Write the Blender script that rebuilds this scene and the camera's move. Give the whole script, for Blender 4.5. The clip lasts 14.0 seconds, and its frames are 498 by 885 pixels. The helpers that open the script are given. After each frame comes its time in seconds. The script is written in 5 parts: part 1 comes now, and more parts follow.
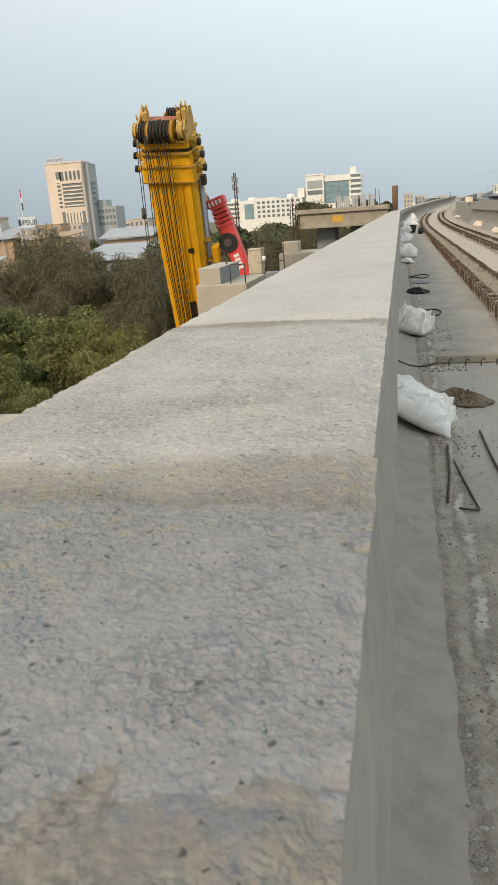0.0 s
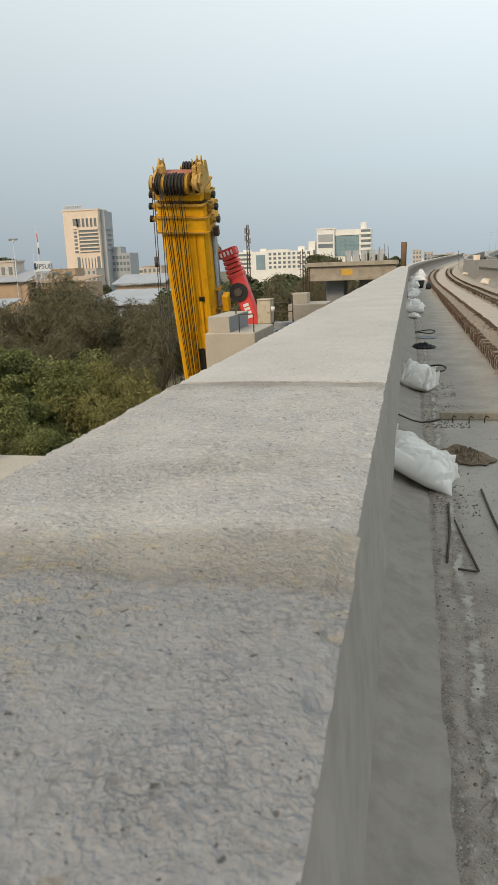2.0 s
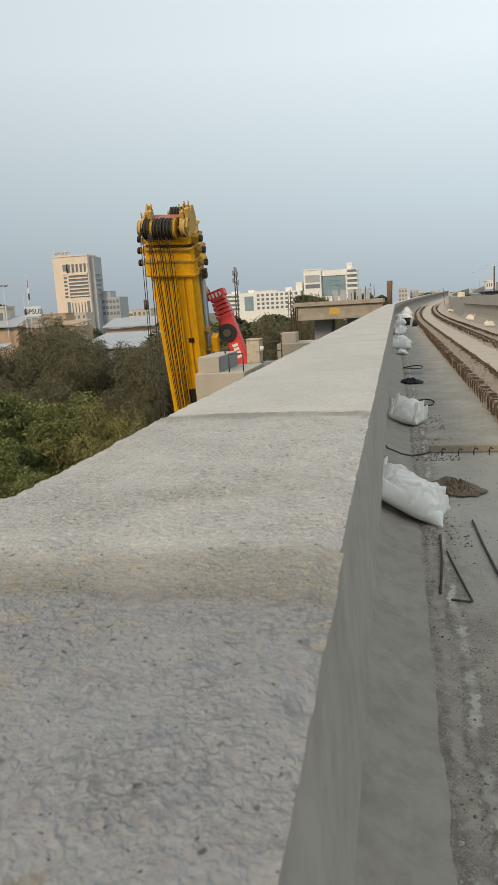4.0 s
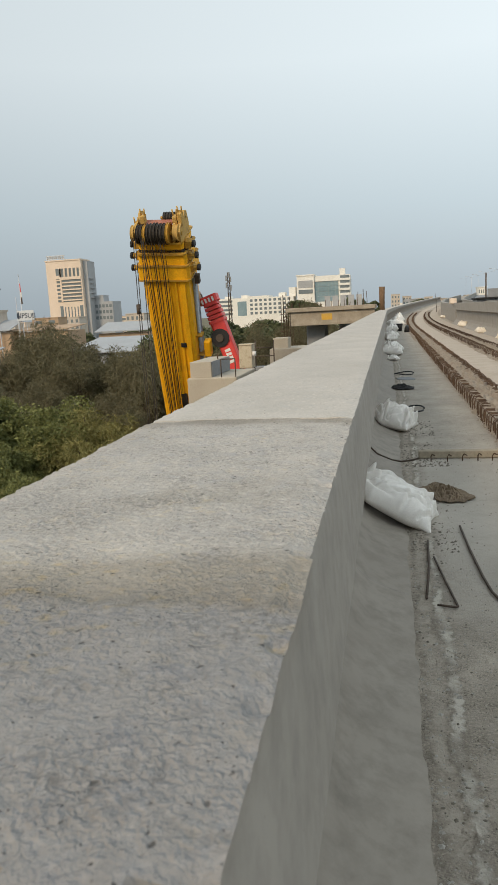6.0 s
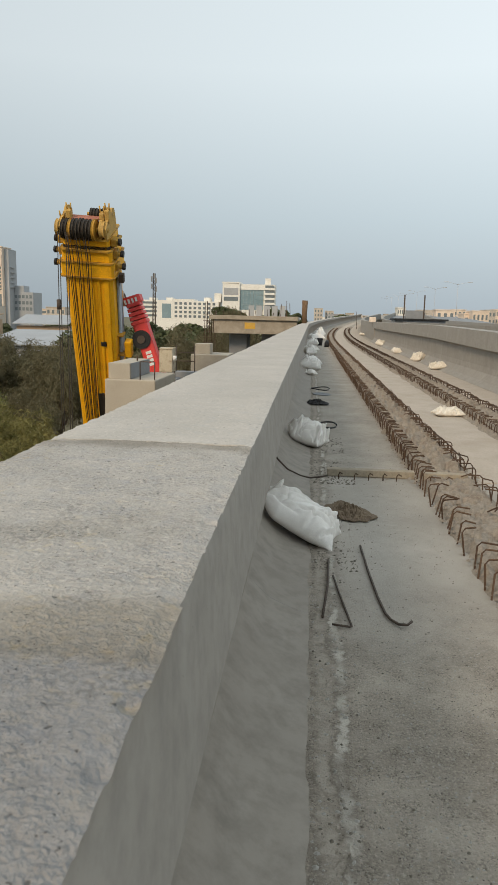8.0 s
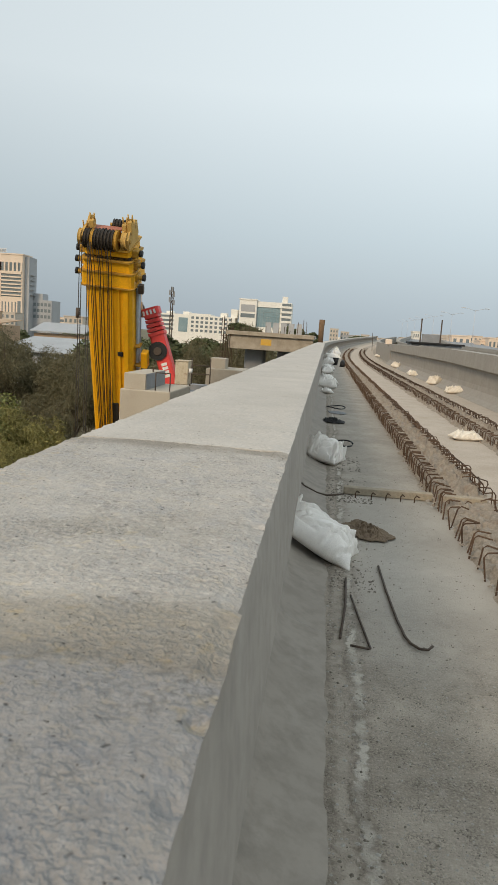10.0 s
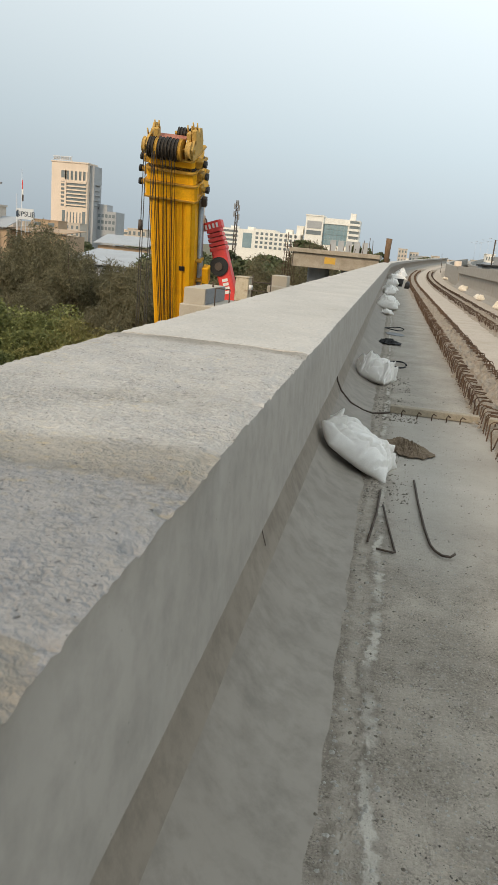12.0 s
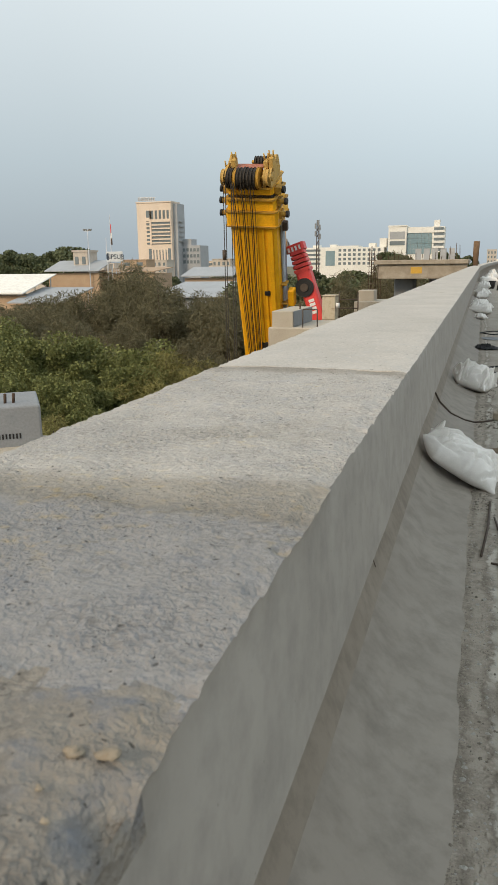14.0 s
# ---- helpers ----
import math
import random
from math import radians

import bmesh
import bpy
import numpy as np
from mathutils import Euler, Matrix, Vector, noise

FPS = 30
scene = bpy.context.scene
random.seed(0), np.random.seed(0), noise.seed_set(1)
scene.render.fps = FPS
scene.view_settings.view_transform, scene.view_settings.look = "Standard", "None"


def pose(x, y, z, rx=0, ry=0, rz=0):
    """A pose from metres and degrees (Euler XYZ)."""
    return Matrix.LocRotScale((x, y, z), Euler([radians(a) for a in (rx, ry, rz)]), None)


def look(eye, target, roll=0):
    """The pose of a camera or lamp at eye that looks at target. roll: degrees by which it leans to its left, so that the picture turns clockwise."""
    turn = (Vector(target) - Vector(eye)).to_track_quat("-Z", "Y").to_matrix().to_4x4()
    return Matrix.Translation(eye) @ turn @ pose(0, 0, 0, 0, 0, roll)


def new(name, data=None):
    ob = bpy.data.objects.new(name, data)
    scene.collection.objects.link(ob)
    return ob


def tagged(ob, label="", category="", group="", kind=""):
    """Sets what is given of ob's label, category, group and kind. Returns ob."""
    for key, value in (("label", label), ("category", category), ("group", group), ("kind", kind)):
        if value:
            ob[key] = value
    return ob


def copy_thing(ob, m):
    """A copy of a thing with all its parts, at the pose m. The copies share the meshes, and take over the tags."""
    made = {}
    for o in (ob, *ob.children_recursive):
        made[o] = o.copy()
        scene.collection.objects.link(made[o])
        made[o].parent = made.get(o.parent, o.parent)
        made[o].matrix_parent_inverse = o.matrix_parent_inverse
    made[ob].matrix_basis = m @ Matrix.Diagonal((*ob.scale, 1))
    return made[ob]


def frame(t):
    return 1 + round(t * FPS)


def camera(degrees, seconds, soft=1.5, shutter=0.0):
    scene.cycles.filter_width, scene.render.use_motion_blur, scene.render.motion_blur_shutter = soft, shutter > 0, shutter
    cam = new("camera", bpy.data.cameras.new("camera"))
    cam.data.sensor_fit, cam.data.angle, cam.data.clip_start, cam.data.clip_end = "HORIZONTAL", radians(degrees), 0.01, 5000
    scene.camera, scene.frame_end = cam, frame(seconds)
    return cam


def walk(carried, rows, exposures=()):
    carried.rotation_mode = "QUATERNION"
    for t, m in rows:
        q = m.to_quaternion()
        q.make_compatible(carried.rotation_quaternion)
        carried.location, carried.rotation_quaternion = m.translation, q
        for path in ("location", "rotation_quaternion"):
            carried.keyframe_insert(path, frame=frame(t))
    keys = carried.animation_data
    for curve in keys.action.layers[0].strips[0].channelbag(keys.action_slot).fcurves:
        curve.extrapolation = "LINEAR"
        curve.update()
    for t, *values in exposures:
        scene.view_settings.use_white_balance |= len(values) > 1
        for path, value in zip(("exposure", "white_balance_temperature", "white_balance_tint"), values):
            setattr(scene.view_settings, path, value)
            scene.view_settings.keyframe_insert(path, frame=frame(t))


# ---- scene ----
cam = camera(38.1, 14.0, soft=1.2)
PATH = [
    (0, (0.032, 0.315, 1.467), (-0.382, 2.178, 0.87), -4.0),
    (0.5, (0.033, 0.303, 1.47), (-0.448, 2.171, 0.939), -3.4),
    (1, (0.041, 0.3, 1.476), (-0.438, 2.171, 0.956), -3.5),
    (1.5, (0.05, 0.314, 1.49), (-0.337, 2.219, 1.019), -4.0),
    (2, (0.055, 0.326, 1.497), (-0.373, 2.222, 1.025), -2.2),
    (2.5, (0.058, 0.317, 1.498), (-0.345, 2.231, 1.08), -2.0),
    (3, (0.065, 0.296, 1.494), (-0.309, 2.228, 1.138), -2.2),
    (3.2, (0.064, 0.298, 1.49), (-0.331, 2.228, 1.141), -2.6),
    (5.3, (0.083, 0.313, 1.472), (-0.318, 2.23, 1.066), -3.9),
    (5.5, (0.085, 0.304, 1.473), (-0.262, 2.242, 1.117), -2.1),
    (6, (0.097, 0.294, 1.484), (-0.289, 2.224, 1.13), -3.0),
    (6.5, (0.087, 0.297, 1.474), (-0.306, 2.225, 1.113), -2.9),
    (7, (0.122, 0.294, 1.455), (-0.081, 2.237, 1.027), -0.4),
    (7.5, (0.176, 0.216, 1.474), (0.034, 2.159, 1.021), 4.4),
    (8, (0.145, 0.291, 1.54), (-0.014, 2.255, 1.197), 1.4),
    (8.2, (0.135, 0.317, 1.553), (-0.045, 2.283, 1.236), 1.4),
    (10.3, (0.054, 0.365, 1.49), (-0.157, 2.331, 1.189), 4.6),
    (10.5, (0.045, 0.348, 1.489), (-0.262, 2.291, 1.125), 4.8),
    (11, (0.072, 0.331, 1.473), (-0.328, 2.246, 1.054), 2.4),
    (11.5, (0.132, 0.269, 1.479), (-0.245, 2.179, 1.022), 3.4),
    (12, (0.195, 0.193, 1.473), (-0.129, 2.095, 0.947), 5.5),
    (12.5, (0.247, 0.14, 1.47), (-0.221, 2.006, 0.923), 0.6),
    (13, (0.256, 0.129, 1.467), (-0.305, 1.957, 0.881), -3.9),
    (13.5, (0.223, 0.152, 1.472), (-0.317, 1.992, 0.902), -0.9),
    (14, (0.182, 0.183, 1.492), (-0.408, 2.032, 1.011), -0.7),
]
walk(cam, [(t, look(eye, target, roll)) for t, eye, target, roll in PATH],
     ((0, 0.27, 6680, 10), (3, 0.05, 6680, 10), (6.5, 0.03, 6680, 10), (7.5, -0.1, 6680, 10), (8.2, 0.0, 6680, 10), (10.3, 0.03, 6680, 10), (12, 0.25, 6680, 10), (13, 0.31, 6680, 10), (14, 0.14, 6680, 10)))
cam.data.dof.use_dof, cam.data.dof.focus_distance, cam.data.dof.aperture_fstop = True, 8.0, 30.0

# ---- world and light ----
world = bpy.data.worlds.new("world")
scene.world = world
world.use_nodes = True
wn, wl = world.node_tree.nodes, world.node_tree.links
bg = wn["Background"]
SUN_AZ, SUN_EL = radians(208), radians(30)
sky = wn.new("ShaderNodeTexSky")
sky.sky_type, sky.sun_disc = "NISHITA", False
sky.sun_elevation, sky.sun_rotation, sky.dust_density, sky.air_density = SUN_EL, SUN_AZ, 6.0, 1.5
tc = wn.new("ShaderNodeTexCoord")
sep = wn.new("ShaderNodeSeparateXYZ")
wl.new(tc.outputs["Generated"], sep.inputs[0])
ramp = wn.new("ShaderNodeValToRGB")
ramp.color_ramp.elements[0].position, ramp.color_ramp.elements[0].color = 0.0, (3.8, 4.5, 5.05, 1)
ramp.color_ramp.elements[1].position, ramp.color_ramp.elements[1].color = 0.3, (7.25, 8.2, 8.75, 1)
e = ramp.color_ramp.elements.new(0.13)
e.color = (5.2, 6.2, 6.85, 1)
wl.new(sep.outputs["Z"], ramp.inputs[0])
mixs = wn.new("ShaderNodeMixRGB")
mixs.inputs[0].default_value = 0.93
wl.new(sky.outputs[0], mixs.inputs[1])
wl.new(ramp.outputs[0], mixs.inputs[2])
glow = wn.new("ShaderNodeMapRange")
for sock, val in (("From Min", -0.5), ("From Max", 0.25), ("To Min", 0.9), ("To Max", 1.17)):
    glow.inputs[sock].default_value = val
wl.new(sep.outputs["X"], glow.inputs["Value"])
tint = wn.new("ShaderNodeVectorMath")
tint.operation = "SCALE"
wl.new(mixs.outputs[0], tint.inputs[0])
wl.new(glow.outputs[0], tint.inputs["Scale"])
wl.new(tint.outputs[0], bg.inputs["Color"])
bg.inputs["Strength"].default_value = 0.1
sun = new("sun", bpy.data.lights.new("sun", "SUN"))
sun.data.energy, sun.data.angle, sun.data.color = 2.0, radians(14), (1.0, 0.8, 0.58)
sdir = Vector((math.sin(SUN_AZ) * math.cos(SUN_EL), math.cos(SUN_AZ) * math.cos(SUN_EL), math.sin(SUN_EL)))
sun.matrix_world = look(sdir * 60, (0, 0, 0))

# ---- materials ----


def material(name, a, b, scale=6.0, rough=0.85, bump=0.3, fine=80.0, stain=None, stain_scale=1.2, stain_amount=0.5,
             speck=None, speck_scale=90.0, speck_size=0.25, metal=0.0, vary=0.0, depth=0.004, streak=None):
    m = bpy.data.materials.new(name)
    m.use_nodes = True
    n, l = m.node_tree.nodes, m.node_tree.links
    p = n["Principled BSDF"]
    p.inputs["Roughness"].default_value, p.inputs["Metallic"].default_value = rough, metal
    p.inputs["Specular IOR Level"].default_value = 0.3
    co = n.new("ShaderNodeTexCoord").outputs["Object"]

    def noise_node(sc, detail, ro=0.6):
        t = n.new("ShaderNodeTexNoise")
        t.inputs["Scale"].default_value, t.inputs["Detail"].default_value, t.inputs["Roughness"].default_value = sc, detail, ro
        l.new(co, t.inputs["Vector"])
        return t.outputs["Fac"]

    def mix(fac, c1, c2):
        x = n.new("ShaderNodeMixRGB")
        for sock, v in ((0, fac), (1, c1), (2, c2)):
            if isinstance(v, (int, float)):
                x.inputs[sock].default_value = v
            elif isinstance(v, tuple):
                x.inputs[sock].default_value = (*v, 1)
            else:
                l.new(v, x.inputs[sock])
        return x.outputs[0]

    def band(v, lo, hi):
        r = n.new("ShaderNodeMapRange")
        r.inputs["From Min"].default_value, r.inputs["From Max"].default_value = lo, hi
        l.new(v, r.inputs["Value"])
        return r.outputs[0]

    grain = noise_node(fine, 6, 0.65)
    col = mix(band(noise_node(scale, 8), 0.3, 0.7), a, b)
    col = mix(band(grain, 0.42, 0.7), col, mix(0.35, col, tuple(v * 0.45 for v in a)))
    if stain:
        s = band(noise_node(stain_scale, 7, 0.7), 0.5, 0.72)
        k = n.new("ShaderNodeMath")
        k.operation = "MULTIPLY"
        k.inputs[1].default_value = stain_amount
        l.new(s, k.inputs[0])
        col = mix(k.outputs[0], col, stain)
    if streak:
        mp = n.new("ShaderNodeMapping")
        mp.inputs["Scale"].default_value = (3.6, 3.6, 0.55)
        l.new(co, mp.inputs["Vector"])
        t = n.new("ShaderNodeTexNoise")
        t.inputs["Scale"].default_value, t.inputs["Detail"].default_value = 1.6, 5
        l.new(mp.outputs[0], t.inputs["Vector"])
        col = mix(band(t.outputs["Fac"], 0.58, 1.15), col, streak)
    if speck:
        v = n.new("ShaderNodeTexVoronoi")
        v.inputs["Scale"].default_value = speck_scale
        l.new(co, v.inputs["Vector"])
        col = mix(band(v.outputs["Distance"], speck_size, speck_size * 0.4), col, speck)
    if vary:
        oi = n.new("ShaderNodeObjectInfo")
        col = mix(band(oi.outputs["Random"], 1.0 / max(vary, 0.01), 0.0), col, tuple(v * 0.5 for v in a))
    l.new(col, p.inputs["Base Color"])
    if bump:
        bn = n.new("ShaderNodeBump")
        bn.inputs["Strength"].default_value, bn.inputs["Distance"].default_value = bump, depth
        l.new(grain, bn.inputs["Height"])
        l.new(bn.outputs[0], p.inputs["Normal"])
    return m


def leaf_material(name, a, b):
    m = bpy.data.materials.new(name)
    m.use_nodes = True
    n, l = m.node_tree.nodes, m.node_tree.links
    p = n["Principled BSDF"]
    p.inputs["Roughness"].default_value = 0.7
    p.inputs["Specular IOR Level"].default_value = 0.2
    g = n.new("ShaderNodeNewGeometry")
    t = n.new("ShaderNodeTexNoise")
    t.inputs["Scale"].default_value = 0.9
    l.new(n.new("ShaderNodeTexCoord").outputs["Object"], t.inputs["Vector"])
    ad = n.new("ShaderNodeMath")
    ad.operation = "MULTIPLY_ADD"
    ad.inputs[1].default_value = 0.5
    l.new(g.outputs["Random Per Island"], ad.inputs[0])
    sc = n.new("ShaderNodeMath")
    sc.operation = "MULTIPLY"
    sc.inputs[1].default_value = 0.6
    l.new(t.outputs["Fac"], sc.inputs[0])
    l.new(sc.outputs[0], ad.inputs[2])
    x = n.new("ShaderNodeMixRGB")
    x.inputs[1].default_value, x.inputs[2].default_value = (*a, 1), (*b, 1)
    l.new(ad.outputs[0], x.inputs[0])
    l.new(x.outputs[0], p.inputs["Base Color"])
    return m


def rough_cast(name, light, dull, blue, ochre, ochre_share, pit=0.5, relief=0.016):
    """Weathered, pebbly cast concrete: grey with bluish and ochre blotches, pits and grains."""
    m = bpy.data.materials.new(name)
    m.use_nodes = True
    n, l = m.node_tree.nodes, m.node_tree.links
    p = n["Principled BSDF"]
    p.inputs["Roughness"].default_value, p.inputs["Specular IOR Level"].default_value = 0.95, 0.2
    co = n.new("ShaderNodeTexCoord").outputs["Object"]

    def field(scale, detail, lo, hi, shift=0.0, ro=0.55):
        mp = n.new("ShaderNodeMapping")
        mp.inputs["Location"].default_value = (shift, shift * 0.7, 0)
        l.new(co, mp.inputs["Vector"])
        t = n.new("ShaderNodeTexNoise")
        t.inputs["Scale"].default_value, t.inputs["Detail"].default_value, t.inputs["Roughness"].default_value = scale, detail, ro
        l.new(mp.outputs[0], t.inputs["Vector"])
        r = n.new("ShaderNodeMapRange")
        r.inputs["From Min"].default_value, r.inputs["From Max"].default_value = lo, hi
        l.new(t.outputs["Fac"], r.inputs["Value"])
        return r.outputs[0]

    def blend(fac, c1, c2, how="MIX"):
        x = n.new("ShaderNodeMixRGB")
        x.blend_type = how
        for i, v in enumerate((fac, c1, c2)):
            if isinstance(v, float):
                x.inputs[i].default_value = v
            elif isinstance(v, tuple):
                x.inputs[i].default_value = (*v, 1)
            else:
                l.new(v, x.inputs[i])
        return x.outputs[0]

    def cells(scale, warp):
        t = n.new("ShaderNodeTexNoise")
        t.inputs["Scale"].default_value = scale * 0.8
        l.new(co, t.inputs["Vector"])
        mx = n.new("ShaderNodeMixRGB")
        mx.blend_type, mx.inputs[0].default_value = "LINEAR_LIGHT", warp
        l.new(co, mx.inputs[1])
        l.new(t.outputs["Color"], mx.inputs[2])
        v = n.new("ShaderNodeTexVoronoi")
        v.inputs["Scale"].default_value = scale
        l.new(mx.outputs[0], v.inputs["Vector"])
        return v

    def span(sock, lo, hi):
        r = n.new("ShaderNodeMapRange")
        r.inputs["From Min"].default_value, r.inputs["From Max"].default_value = lo, hi
        l.new(sock, r.inputs["Value"])
        return r.outputs[0]

    def rand(v, lo, hi):
        sp = n.new("ShaderNodeSeparateXYZ")
        l.new(v.outputs["Color"], sp.inputs[0])
        return span(sp.outputs[0], lo, hi)

    pebble, pits, small = cells(135, 0.008), cells(80, 0.01), cells(170, 0.006)
    col = blend(field(2.2, 6, 0.35, 0.65, 1), light, dull)
    col = blend(blend(1.0, field(20, 4, 0.5, 0.68, 5), field(1.7, 2, 0.35, 0.6, 8), "MULTIPLY"), col, blue)
    och = blend(1.0, field(40, 3, 0.54, 0.7, 11), field(2.4, 2, 0.62 - ochre_share, 0.8 - ochre_share, 15), "MULTIPLY")
    col = blend(och, col, ochre)
    dark = tuple(v * pit for v in dull)
    col = blend(blend(1.0, field(85, 3, 0.5, 0.72, 51), (0.55, 0.55, 0.55), "MULTIPLY"), col, tuple(min(0.8, v * 1.28) for v in light))
    col = blend(blend(1.0, span(pebble.outputs["Distance"], 0.42, 0.9), field(13, 5, 0.4, 0.72, 31), "MULTIPLY"), col, dark)
    col = blend(blend(1.0, span(pits.outputs["Distance"], 0.3, 0.16), rand(pits, 0.86, 0.92), "MULTIPLY"), col, tuple(v * pit * 0.7 for v in dull))
    col = blend(blend(1.0, span(small.outputs["Distance"], 0.3, 0.15), rand(small, 0.87, 0.93), "MULTIPLY"), col, tuple(v * pit * 0.6 for v in dull))
    l.new(col, p.inputs["Base Color"])
    hsum = blend(0.5, field(105, 3, 0.3, 0.7, 3), span(pebble.outputs["Distance"], 0.75, 0.1))
    hsum = blend(blend(1.0, span(pits.outputs["Distance"], 0.34, 0.14), rand(pits, 0.86, 0.92), "MULTIPLY"), hsum, (0.0, 0.0, 0.0))
    hsum = blend(field(9, 4, 0.62, 0.42, 41), hsum, blend(0.55, hsum, (0.5, 0.5, 0.5)))
    hsum = blend(0.25, hsum, field(26, 4, 0.3, 0.7, 44))
    bn = n.new("ShaderNodeBump")
    bn.inputs["Strength"].default_value, bn.inputs["Distance"].default_value = 0.75, relief
    l.new(hsum, bn.inputs["Height"])
    l.new(bn.outputs[0], p.inputs["Normal"])
    return m


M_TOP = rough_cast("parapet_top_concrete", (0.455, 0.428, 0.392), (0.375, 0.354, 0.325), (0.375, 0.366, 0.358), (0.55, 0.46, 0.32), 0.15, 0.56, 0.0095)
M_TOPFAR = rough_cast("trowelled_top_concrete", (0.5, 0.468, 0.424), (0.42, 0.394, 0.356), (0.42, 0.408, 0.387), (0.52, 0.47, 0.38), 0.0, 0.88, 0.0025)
M_END = rough_cast("broken_mortar_end", (0.235, 0.212, 0.18), (0.18, 0.167, 0.15), (0.16, 0.17, 0.19), (0.36, 0.29, 0.195), 0.14, 0.55, 0.007)


def cast_zones(m):
    """Darker, bluish concrete at the near end, an olive stain where two pours meet and a damp smear at the next joint.
    """
    n, l = m.node_tree.nodes, m.node_tree.links
    p = n["Principled BSDF"]
    old = p.inputs["Base Color"].links[0].from_socket
    co = n.new("ShaderNodeTexCoord").outputs["Object"]
    sp = n.new("ShaderNodeSeparateXYZ")
    l.new(co, sp.inputs[0])

    def op(kind, a, b):
        q = n.new("ShaderNodeMath")
        q.operation = kind
        for i, v in enumerate((a, b)):
            if isinstance(v, float):
                q.inputs[i].default_value = v
            else:
                l.new(v, q.inputs[i])
        return q.outputs[0]

    def wobble(scale, amp):
        t = n.new("ShaderNodeTexNoise")
        t.inputs["Scale"].default_value, t.inputs["Detail"].default_value, t.inputs["Roughness"].default_value = scale, 6, 0.65
        l.new(co, t.inputs["Vector"])
        return op("MULTIPLY", op("SUBTRACT", t.outputs["Fac"], 0.5), amp)

    y = op("ADD", op("ADD", sp.outputs["Y"], wobble(9, 0.05)), wobble(60, 0.05))
    tilted = op("SUBTRACT", y, op("MULTIPLY", sp.outputs["X"], 0.14))

    def rise(v, lo, hi):
        r = n.new("ShaderNodeMapRange")
        r.inputs["From Min"].default_value, r.inputs["From Max"].default_value = lo, hi
        l.new(v, r.inputs["Value"])
        return r.outputs[0]

    patchy = rise(wobble(5, 1.0), -0.22, 0.05)
    for mask, tone in ((rise(y, 1.02, 0.92), (0.575, 0.592, 0.625)),
                       (op("MULTIPLY", rise(y, 0.925, 0.955), rise(tilted, 1.15, 1.08)), (0.7, 0.68, 0.635)),
                       (op("MULTIPLY", op("MULTIPLY", rise(y, 2.06, 2.13), rise(y, 2.22, 2.2)), patchy), (0.66, 0.64, 0.6)),
                       (op("MULTIPLY", op("MULTIPLY", rise(y, 1.28, 1.36), rise(y, 1.52, 1.42)), rise(wobble(4, 1.0), 0.0, 0.2)), (0.84, 0.83, 0.79))):
        mx = n.new("ShaderNodeMixRGB")
        mx.blend_type = "MULTIPLY"
        mx.inputs[2].default_value = (*tone, 1)
        l.new(mask, mx.inputs[0])
        l.new(old, mx.inputs[1])
        old = mx.outputs[0]
    l.new(old, p.inputs["Base Color"])


cast_zones(M_TOP)
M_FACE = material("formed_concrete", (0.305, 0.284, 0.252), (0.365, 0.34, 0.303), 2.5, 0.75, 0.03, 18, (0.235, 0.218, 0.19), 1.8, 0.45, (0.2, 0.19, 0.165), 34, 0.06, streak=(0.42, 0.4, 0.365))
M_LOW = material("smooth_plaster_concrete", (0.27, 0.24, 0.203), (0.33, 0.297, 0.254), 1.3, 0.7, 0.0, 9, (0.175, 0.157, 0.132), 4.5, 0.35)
# Brown stained stem; the overhang's shade is also put into its darker tone.
M_STEM = material("brown_stained_shaded_plaster", (0.235, 0.2, 0.16), (0.295, 0.255, 0.207), 1.8, 0.7, 0.0, 12, (0.16, 0.135, 0.106), 3.0, 0.5, streak=(0.31, 0.272, 0.222))
M_DECK = rough_cast("deck_concrete", (0.41, 0.364, 0.304), (0.235, 0.206, 0.168), (0.33, 0.294, 0.25), (0.4, 0.33, 0.25), 0.0, 0.34, 0.01)


